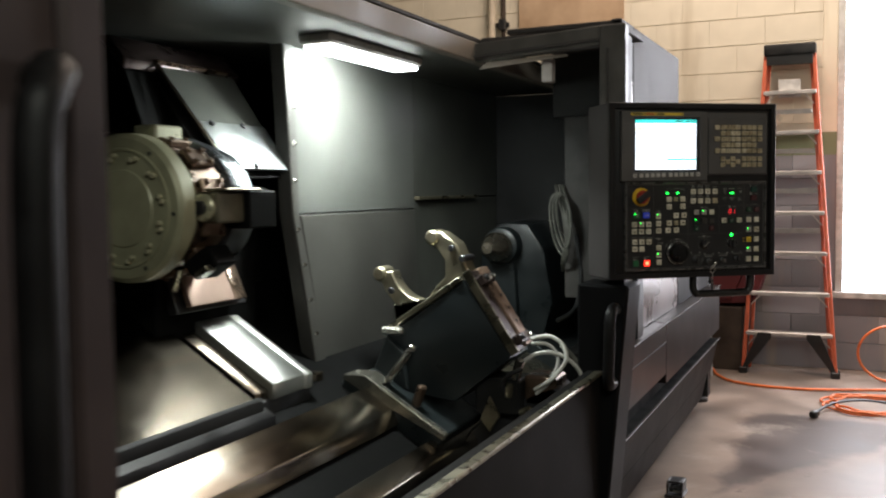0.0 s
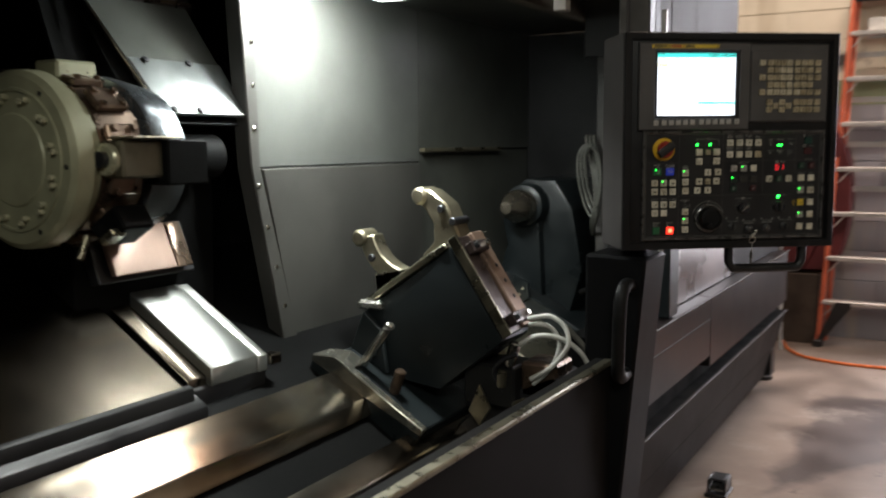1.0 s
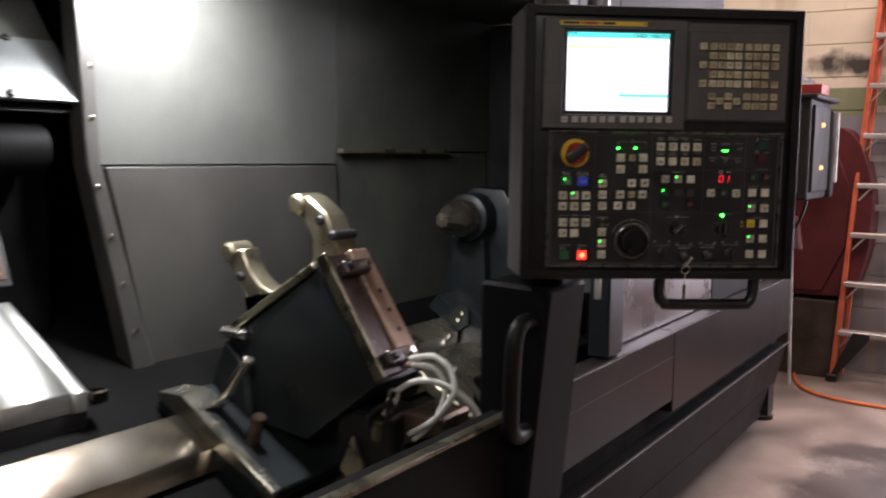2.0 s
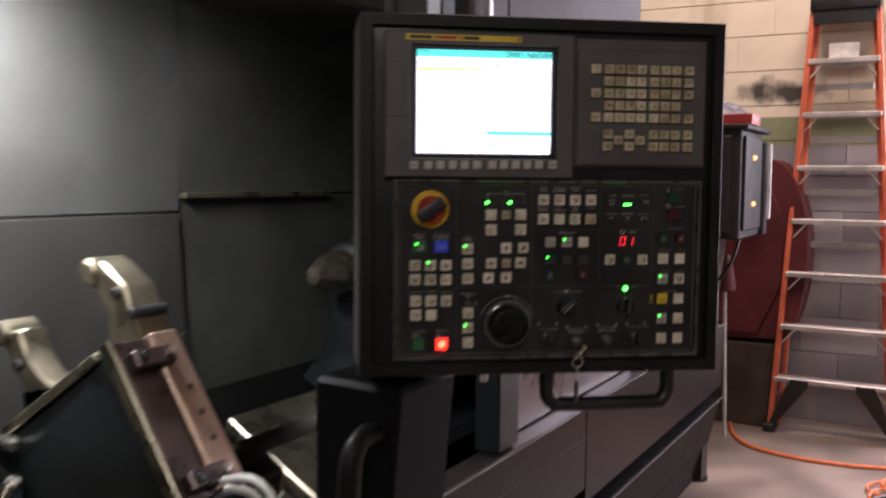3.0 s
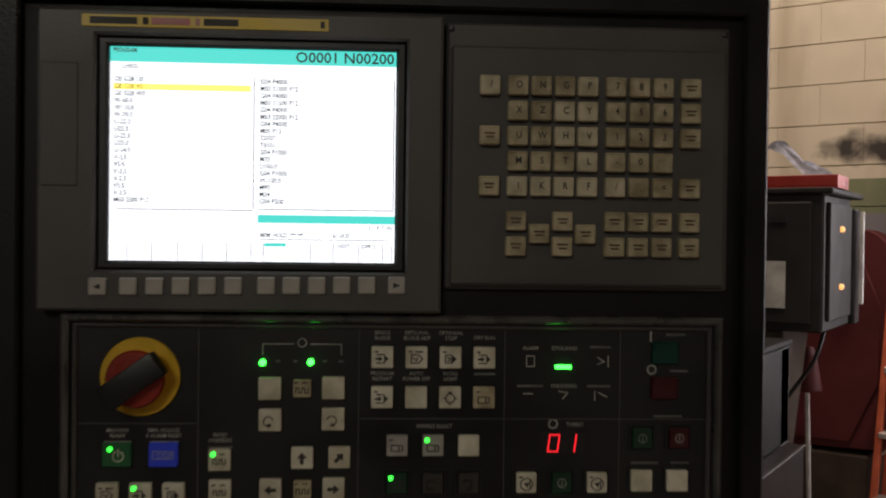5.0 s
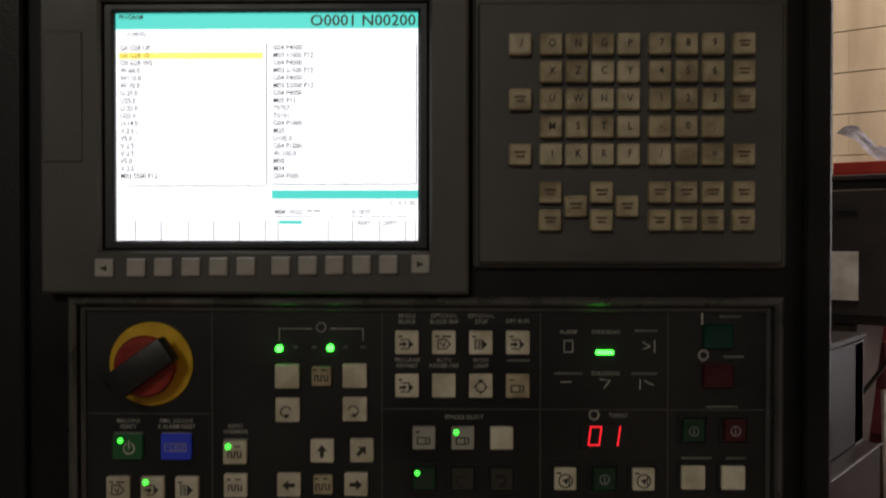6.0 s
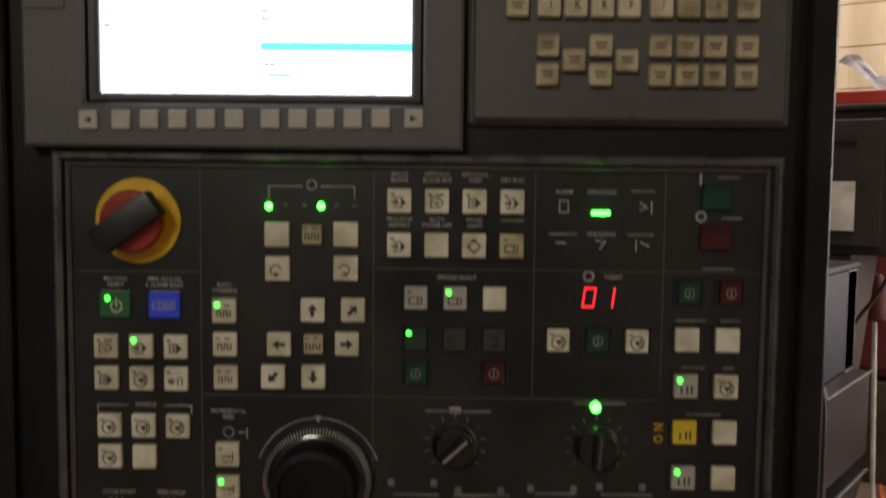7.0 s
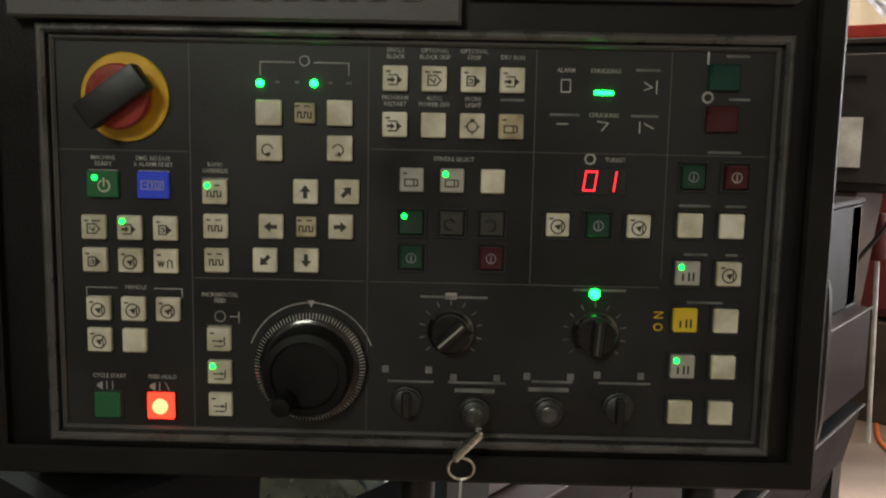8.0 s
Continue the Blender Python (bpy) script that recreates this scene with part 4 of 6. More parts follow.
for k in range(2):
    part("rail", rail(XB[k], YB, 0.03, XT[k], YT, ZT, 0.013, 0.035), M_ORANGE_GRP, ladder, "orange fibreglass rail", True)
    part("rear_rail", rail(XB[k] + (0.03, -0.03)[k], YB + 0.10, 0.02, XT[k] + (0.02, -0.02)[k], YT + 0.05, ZT - 0.02, 0.012, 0.02), M_ORANGE_GRP, ladder, "", True)
    part("rubber_foot", box(XB[k] - 0.03, XB[k] + 0.03, YB - 0.05, YB + 0.05, 0.0, 0.045, 0.006), M_RUBBER, ladder, "", True)
    s = (1, -1)[k]
    part("foot_brace", prism([(XB[k] - 0.012 * s, 0.03), (XB[k] + 0.02 * s, 0.03), (XB[k] + 0.19 * s, 0.265), (XB[k] + 0.19 * s, 0.30), (XB[k] + 0.10 * s, 0.30)], "y", YB - 0.035, YB - 0.02, 0.003), M_RUBBER, ladder, "black foot brace", True)
for k in range(7):
    z = 0.305 + 0.287 * k
    f = (z - 0.03) / (ZT - 0.03)
    xa, xb, yy = XB[0] + (XT[0] - XB[0]) * f, XB[1] + (XT[1] - XB[1]) * f, YB + (YT - YB) * f
    part("step", box(xa, xb, yy - 0.045, yy + 0.04, z - 0.028, z, 0.004), M_ALU, ladder, "", True)
    part("step_brace", tube([(xa + 0.015, yy - 0.03, z - 0.10), (xa + 0.08, yy - 0.03, z - 0.025)], 0.005, 6, 0), M_ALU, ladder, "", True)
    part("step_brace", tube([(xb - 0.015, yy - 0.03, z - 0.10), (xb - 0.08, yy - 0.03, z - 0.025)], 0.005, 6, 0), M_ALU, ladder, "", True)
    if 2 < k:
        part("rear_bar", box(xa + 0.03, xb - 0.03, yy + 0.07, yy + 0.085, z - 0.16, z - 0.125, 0.003), M_ALU, ladder, "", True)
bm = box(XT[0] - 0.014, XT[1] + 0.014, YT - 0.06, YT + 0.10, ZT - 0.02, ZT + 0.06, 0.012, seg=2)
part("top_cap", bm, M_RUBBER, ladder, "black plastic top cap", True)
part("top_label", box(-0.44, -0.29, YT - 0.012, YT - 0.008, 1.98, 2.11, 0.0), M_PAPER, ladder, "", True)
part("cap_front", box(XT[0] + 0.005, XT[1] - 0.005, YT - 0.05, YT - 0.04, ZT - 0.09, ZT - 0.02, 0.002), M_RUBBER, ladder, "", True)

# ---- electrical box beyond the machine ----
ebox = thing("electrical_box", pose(-0.95, 6.1, 1.10), "dark grey electrical box with lit pilot lamps and taped paper", "electrical box")


def B(name, bm, material, label=""):
    return part(name, bm, material, ebox, label, True)


B("body", box(-1.40, -0.66, 5.90, 6.38, 1.10, 1.60, 0.008), M_BOX)
B("lid", box(-1.41, -0.63, 5.89, 6.50, 1.60, 1.622, 0.005), M_BOX)
B("front_door", box(-1.36, -0.70, 5.885, 5.90, 1.13, 1.57, 0.005), M_BOX)
B("slot", box(-0.89, -0.785, 5.880, 5.885, 1.495, 1.515, 0), M_BLACK)
B("side_door", box(-0.66, -0.645, 5.94, 6.34, 1.14, 1.57, 0.004), M_BOX)
B("paper", box(-0.945, -0.785, 5.8805, 5.883, 1.185, 1.355, 0), M_PAPER, "oily sheet of paper")
for zz in (1.475, 1.26):
    B("pilot_lamp", turned([(0.011, 0), (0.011, 0.010), (0.007, 0.014), (0, 0.016)], pose(-0.645, 6.12, zz, 0, 90, 0), 16), M_AMBER, "glowing amber pilot lamp")
B("door_edge", box(-0.63, -0.615, 6.42, 6.44, 1.18, 1.55, 0.002), M_PAPER)
B("switch_box", box(-0.70, -0.64, 6.40, 6.50, 1.10, 1.56, 0.006), M_BLACK)
B("stand", prism([(-1.30, 0.0), (-0.92, 0.0), (-0.80, 1.099), (-1.30, 1.099)], "y", 5.93, 6.35, 0.006), M_STAND)
B("cable", tube([(-0.67, 5.98, 1.10), (-0.70, 5.96, 0.99), (-0.78, 5.94, 0.86), (-0.90, 5.92, 0.66), (-0.93, 5.92, 0.4)], 0.008, 8, 6), M_RUBBER)
tray = thing("red_tray", pose(-0.75, 6.02, 1.622), "small red plastic tray on the electrical box", "tray")
bm = box(-0.88, -0.62, 5.92, 6.12, 1.622, 1.628, 0)
for x0, x1, y0, y1 in ((-0.88, -0.87, 5.92, 6.12), (-0.63, -0.62, 5.92, 6.12), (-0.87, -0.63, 5.92, 5.93), (-0.87, -0.63, 6.11, 6.12)):
    box(x0, x1, y0, y1, 1.628, 1.668, 0.002, bm)
part("tray_body", bm, M_REDTRAY, tray, "", True)
rag = thing("rag", pose(-0.76, 6.0, 1.64), "crumpled blue and white shop rag in the red tray", "rag")
bm = bmesh.new()
rr = random.Random(5)
N = 14
grid = []
for i in range(N):
    grid.append([])
    for j in range(N):
        a, b = i / (N - 1), j / (N - 1)
        x = -0.88 + 0.20 * a + 0.02 * math.sin(9 * b)
        z = 1.80 - 0.15 * a + 0.018 * math.sin(11 * b + 5 * a) + rr.uniform(-0.004, 0.004)
        y = 5.96 + 0.10 * b + 0.015 * math.sin(8 * a)
        grid[-1].append(bm.verts.new((x + 0.05 * b, y, z - 0.05 * abs(b - 0.5))))
for i in range(N - 1):
    for j in range(N - 1):
        bm.faces.new((grid[i][j], grid[i + 1][j], grid[i + 1][j + 1], grid[i][j + 1]))
bmesh.ops.solidify(bm, geom=bm.faces[:], thickness=0.006)
part("cloth", bm, M_CLOTH, rag, "", True)

# maroon cabinet with a rounded top on a dark base, and a pole
cab = thing("red_cabinet", pose(-1.0, 7.0, 0), "dull maroon cabinet with a rounded top by the wall", "cabinet")
edge = [(-0.70 + 0.21 * math.sin(a), 0.96 - 0.53 * math.cos(a)) for a in [math.pi * (0.16 + 0.80 * k / 14) for k in range(15)]]
part("shell", prism([(-1.32, 0.47)] + edge + [(-1.32, 1.49)], "y", 6.92, 7.17, 0.006), M_RED, cab, "", True)
part("door_panel", prism([(-1.28, 0.52), (-0.74, 0.52), (-0.62, 0.80), (-0.62, 1.15), (-0.72, 1.40), (-1.28, 1.40)], "y", 6.905, 6.92, 0.006), M_RED, cab, "", True)
part("base", box(-1.32, -0.66, 6.90, 7.17, 0.0, 0.465, 0.006), M_STAND, cab, "brown-grey base", True)
pole = thing("pole", pose(-0.84, 6.56, 0), "thin white pole with a red cap beside the machine", "pole")
part("shaft", rod((-0.835, 6.60, 0.0), (-0.85, 6.56, 0.80), 0.010), M_PAPER, pole, "", True)
part("cap", turned([(0.055, 0.0), (0.06, 0.01), (0.035, 0.16), (0.02, 0.19), (0, 0.19)], pose(-0.85, 6.56, 0.79), 20), M_RED, pole, "red cone-shaped cap", True)

# pipes and a plywood board on the back wall, above the machine
pipes = thing("wall_pipes", pose(-2.66, 7.13, 0), "pair of cream and brown conduit pipes clamped up the wall", "pipe")
part("pipe", rod((-2.70, 7.15, 0.0), (-2.70, 7.15, 4.95), 0.030, 16), M_PIPE, pipes, "cream painted pipe", True)
part("pipe", rod((-2.60, 7.16, 0.0), (-2.60, 7.16, 4.95), 0.019, 14), M_STAND, pipes, "thin brown pipe", True)
bm = box(-2.75, -2.56, 7.176, 7.194, 2.69, 2.73, 0.004)
box(-2.632, -2.575, 7.12, 7.176, 2.66, 2.75, 0.006, bm)
part("clamp", bm, M_BLACK, pipes, "dark pipe clamp", True)
board = thing("plywood_board", pose(-2.03, 7.18, 2.45), "tan plywood board fixed high on the block wall", "board")
part("sheet", box(-2.47, -1.60, 7.170, 7.194, 2.45, 3.70, 0.002), M_PLY, board, "", True)
for xx in (-2.42, -2.03, -1.65):
    for zz in (2.52, 3.1, 3.63):
        part("screw", turned([(0.007, 0), (0.007, 0.002), (0.003, 0.004)], pose(xx, 7.170, zz, 90, 0, 0), 8), M_STEEL, board, "", True)

# orange extension cord on the floor
cord = thing("extension_cord", pose(-0.2, 6.4, 0), "orange extension cord lying in loops on the floor", "extension cord")
part("cable", tube([(-0.86, 6.86, 0.010), (-0.79, 6.62, 0.010), (-0.66, 6.44, 0.010), (-0.45, 6.36, 0.010), (-0.2, 6.36, 0.010), (0.02, 6.42, 0.012), (0.25, 6.5, 0.012), (0.45, 6.62, 0.010)], 0.009, 8, 8), M_CORD, cord, "", True)
coil = []
for k in range(64):
    a = 2 * math.pi * k / 16
    r = 0.24 + 0.05 * math.sin(k * 1.31)
    coil.append((0.20 + r * 1.05 * math.cos(a), 6.02 + r * math.sin(a), 0.012 + 0.0035 * (k // 16) + 0.004 * math.sin(k * 0.9)))
part("coil", tube(coil, 0.0068, 8, 3), M_CORD, cord, "", True)
upc = [(0.30 + 0.19 * math.cos(a), 6.80 + 0.05 * math.sin(2 * a), 0.20 + 0.19 * math.sin(a)) for a in [2 * math.pi * k / 14 - 1.5 for k in range(15)]]
part("loop", tube(upc, 0.009, 8, 4), M_CORD, cord, "", True)
black = thing("black_cable", pose(0.0, 5.75, 0), "thin black cable with a plug on the floor", "cable")
part("cable", tube([(-0.12, 5.66, 0.010), (-0.06, 5.82, 0.03), (0.05, 5.98, 0.035), (0.22, 6.06, 0.03), (0.42, 5.92, 0.02), (0.5, 5.7, 0.012), (0.42, 5.52, 0.010)], 0.008, 8, 6), M_RUBBER, black, "", True)
part("plug", turned([(0.016, 0), (0.022, 0.01), (0.022, 0.045), (0.012, 0.07)], pose(-0.13, 5.60, 0.022, -90, 0, -25), 14), M_RUBBER, black, "black moulded plug", True)

# foot pedal by the machine base
pedal = thing("foot_pedal", pose(-0.57, 4.02, 0), "small dark foot pedal on the floor by the machine", "foot pedal")
part("base", box(-0.61, -0.53, 3.97, 4.09, 0.0, 0.015, 0.004), M_RUBBER, pedal, "", True)
for x0 in (-0.605, -0.543):
    part("guard", prism([(3.99, 0.015), (3.99, 0.058), (4.005, 0.068), (4.075, 0.068), (4.085, 0.055), (4.085, 0.015)], "x", x0, x0 + 0.008, 0.002), M_RUBBER, pedal, "", True)
part("hood", box(-0.597, -0.543, 4.0, 4.083, 0.060, 0.067, 0.002), M_RUBBER, pedal, "", True)
part("treadle", prism([(3.985, 0.025), (3.985, 0.03), (4.07, 0.045), (4.07, 0.04)], "x", -0.595, -0.545, 0.001), M_RIM, pedal, "", True)

pedal.location.x -= 0.04
pedal.location.y -= 0.06

# blocks of the back wall
me_block = finish("block", box(-0.1995, 0.1995, 0.0, 0.012, 0.003, 0.197, 0.0012), M_WALL)
me_half = finish("block", box(-0.0975, 0.0975, 0.0, 0.012, 0.0025, 0.1975, 0.003), M_WALL)
for r in range(25):
    for c in range(14):
        x = -4.75 + 0.4 * c + (0.2 if r % 2 else 0.0)
        if x + 0.2 > -0.05:
            if x - 0.2 < -0.24:
                ob = new("block", me_half)
                ob.parent, ob.location = wall_back, (x - 0.1 if x - 0.1 + 0.1 <= -0.05 else -0.15, WALL_Y - 0.004, 0.2 * r)
            continue
        ob = new("block", me_block)
        ob.parent, ob.location = wall_back, (x, WALL_Y - 0.004, 0.2 * r)
for r in range(2):
    for c in range(4):
        ob = new("block", me_block)
        ob.parent, ob.location = wall_back, (0.148 + 0.4 * c - (0.2 if r else 0) + (0.0975 if r else 0), WALL_Y - 0.004, 0.2 * r)

# ---- control panel ----
panel = thing("control_panel", pose(-0.549, 2.887, 1.559, 0, 0, 37.1), "black control panel with lit screen and many buttons", "control panel")
MM = 0.001
FACE_Y = 0.005


def P(name, bm, material, label="", parent=None):
    return part(name, bm, material, parent or panel, label)


def mbox(u0, u1, v0, v1, y0, y1, bevel=1.0, bm=None, seg=1):
    return box(u0 * MM, u1 * MM, y0 * MM, y1 * MM, -v1 * MM, -v0 * MM, bevel * MM, bm, seg)


def ring_frame(u0, u1, v0, v1, w, y0, y1, bevel=0.8):
    bm = mbox(u0, u1, v0, v0 + w, y0, y1, bevel)
    mbox(u0, u1, v1 - w, v1, y0, y1, bevel, bm)
    mbox(u0, u0 + w, v0 + w, v1 - w, y0, y1, bevel, bm)
    return mbox(u1 - w, u1, v0 + w, v1 - w, y0, y1, bevel, bm)


P("housing", mbox(-86, 497, -54, 507, 7, 175, 6, seg=2), M_HOUSING)

P("side_trim", mbox(-88.5, -86.2, -50, 503, 4, 172, 0.8), M_LIGHTGREY, "grey painted side plate")
# pale strip added for the highlight along the worn housing corner
P("edge_glint", mbox(497.2, 498.0, -50, 503, 6, 12, 0.2), M_ALU, "thin worn edge with a bright glint")
P("rear_cover", mbox(-40, 450, 0, 460, 175, 205, 8), M_HOUSING)
P("arm", tube([(0.05, 0.20, -0.30), (0.05, 0.30, -0.30), (0.02, 0.36, -0.30)], 0.03, 14, 4), M_BLACK)
# screen unit


def holed(u0, u1, v0, v1, a0, a1, b0, b1, y0, y1):
    """A plate with a rectangular opening, as one ring of quads with a sloped inner lip."""
    bm = bmesh.new()

    def ring(p, q, r, t, y):
        return [bm.verts.new((u * MM, y * MM, -v * MM)) for u, v in ((p, r), (q, r), (q, t), (p, t))]

    rings = [ring(u0, u1, v0, v1, y1), ring(u0, u1, v0, v1, y0 + 2), ring(u0 + 2, u1 - 2, v0 + 2, v1 - 2, y0), ring(a0, a1, b0, b1, y0), ring(a0 + 2, a1 - 2, b0 + 2, b1 - 2, y0 + 2), ring(a0 + 2, a1 - 2, b0 + 2, b1 - 2, y1)]
    for a, b in zip(rings, rings[1:] + rings[:1]):
        for k in range(4):
            bm.faces.new((a[k], a[(k + 1) % 4], b[(k + 1) % 4], b[k]))
    return bm


P("display_bezel", holed(-50, 246, -26, 195, -10, 221, -9, 167, -9, 8), M_BEZEL, "charcoal plastic screen surround")
P("front_frame", holed(-86, 497, -54, 507, -68, 480, -36, 489, -1, 9), M_HOUSING)
P("screen_rim", holed(-8, 219, -7, 165, -2, 213, -2, 160, -5, 3), M_BLACK)
P("card_slot_cover", mbox(-47, -20, 14, 104, -10.2, -8, 0.8), M_BEZEL)
strip = P("name_strip", mbox(-18, 161, -21.5, -12.5, -9.8, -8.5, 0.3), M_YSTRIP, "yellow name strip")
for u0, u1, mt in ((-12, 22, M_INK), (26, 30, M_INK), (32, 60, M_ESTOP), (64, 67, M_ESTOP), (70, 95, M_INK), (155, 158, M_INK)):
    P("mark", mbox(u0, u1, -19.6, -14.6, -10.1, -9.7, 0), mt, "", strip)
screen = P("screen", mbox(0, 211, 0, 158, 0, 3, 0), M_SCREEN, "lit white program screen")
P("title_bar", mbox(0, 211, 0, 11, -0.5, -0.2, 0), M_TEALBAR, "", screen)
P("input_bar", mbox(109, 211, 123, 129, -0.5, -0.2, 0), M_TEALBAR, "", screen)
P("cursor_bar", mbox(2, 103, 27, 31.6, -0.5, -0.2, 0), M_HILITE, "", screen)


def line(u0, u1, v0, v1):
    P("rule", mbox(u0, u1, v0, v1, -0.45, -0.2, 0), M_SCRINK, "", screen)


line(105.2, 105.8, 21, 119)
line(5, 105, 119.6, 120.2)
line(109, 210, 118.6, 119.2)
line(209.4, 210, 21, 119)
line(110, 157, 141, 141.5)
line(162, 209, 141, 141.5)
for uu in (13, 31, 50, 68, 86, 104, 113, 148, 165, 184, 202, 209):
    line(uu, uu + 0.5, 144, 158)


def words(text, size, u, v, material, parent, align="LEFT", stretch=0.8, y=-0.6):
    return letters("lettering", text, size * MM, material, parent, (u * MM, y * MM, -v * MM), align, stretch=stretch, bold=0.016 if material == M_SCRINK else 0.006)


CODE_L = "G0 G28 U0 ;|G0 G28 V0 ;|G0 G28 W0 ;|W-60.0 ;|W110.0 ;|W-70.0 ;|U-25.0 ;|U25.0 ;|U-25.0 ;|U25.0 ;|U-14.0 ;|V-2.5 ;|V5.0 ;|V-2.5 ;|V-2.5 ;|V5.0 ;|V-2.5 ;|M03 S500 P12 ;"
CODE_R = "G04 P4000 ;|M03 S1000 P12 ;|G04 P4000 ;|M03 S1500 P12 ;|G04 P4000 ;|M03 S2000 P12 ;|G04 P4000 ;|M05 P12 ;|T0707 ;|T0101 ;|G04 P1000 ;|M35 ;|U100.0 ;|G04 P1000 ;|W-100.0 ;|M90 ;|M34 ;|G04 P500 ;"
for col, u in ((CODE_L, 3), (CODE_R, 110)):
    for k, text in enumerate(col.split("|")):
        words(text, 5.2, u, 24 + 5.25 * k, M_SCRINK, screen, stretch=0.86)
words("O0001 N00200", 11.0, 209.5, 5.6, M_SCRINK, screen, "RIGHT", 1.05)
words("PROGRAM", 4.6, 2, 2.6, M_SCRINK, screen)
words("(CHECK)", 4.2, 8, 14.4, M_SCRINK, screen)
words("MEM  HOLD  *** ***", 4.6, 111, 138.3, M_SCRINK, screen)
words("01:10:37", 4.6, 165, 138.3, M_SCRINK, screen)
words("S     0  T  0%", 4.2, 209, 132, M_SCRINK, screen, "RIGHT")
words("NEXT", 4.2, 169, 146, M_SCRINK, screen)
words("(OPRT)", 4.2, 186, 146, M_SCRINK, screen)
P("tab_mark", mbox(114, 130, 144, 146.5, -0.5, -0.2, 0), M_TEALBAR, "", screen)


def ink(polys, lines=(), w=0.95):
    """Flat printed marks: filled outlines and stroked lines, in millimetres, u right and v down."""
    bm = bmesh.new()
    for p in polys:
        bm.faces.new([bm.verts.new((u * MM, 0, -v * MM)) for u, v in p])
    for pts in lines:
        for (a, b), (c, d) in zip(pts, pts[1:]):
            l = math.hypot(c - a, d - b) or 1
            nx, ny, ex, ey = -(d - b) / l * w / 2, (c - a) / l * w / 2, (c - a) / l * w / 2, (d - b) / l * w / 2
            q = [(a + nx - ex, b + ny - ey), (c + nx + ex, d + ny + ey), (c - nx + ex, d - ny + ey), (a - nx - ex, b - ny - ey)]
            bm.faces.new([bm.verts.new((u * MM, 0, -v * MM)) for u, v in q])
    return bm


def marks(name, bm, material):
    """Each printed stroke or sign as a part of its own."""
    todo = set(bm.faces)
    while todo:
        isle, edge = set(), [min(todo, key=lambda f: f.index)]
        while edge:
            f = edge.pop()
            if f not in isle:
                isle.add(f)
                edge += [g for v in f.verts for g in v.link_faces if g not in isle]
        todo -= isle
        out = bmesh.new()
        seen = {}
        for f in sorted(isle, key=lambda f: f.index):
            for v in f.verts:
                if v not in seen:
                    seen[v] = out.verts.new(v.co)
            out.faces.new([seen[v] for v in f.verts])
        P(name, out, material)
    bm.free()


def circle(r, n=16, a0=0.0, a1=360.0, cu=0.0, cv=0.0):
    return [(cu + r * math.cos(math.radians(a0 + (a1 - a0) * k / n)), cv + r * math.sin(math.radians(a0 + (a1 - a0) * k / n))) for k in range(n + 1)]


ARROW = [(-4.5, -1.4), (0, -1.4), (0, -3.8), (4.5, 0), (0, 3.8), (0, 1.4), (-4.5, 1.4)]


def turn(pts, deg, du=0.0, dv=0.0):
    c, s = math.cos(math.radians(deg)), math.sin(math.radians(deg))
    return [(u * c - v * s + du, u * s + v * c + dv) for u, v in pts]


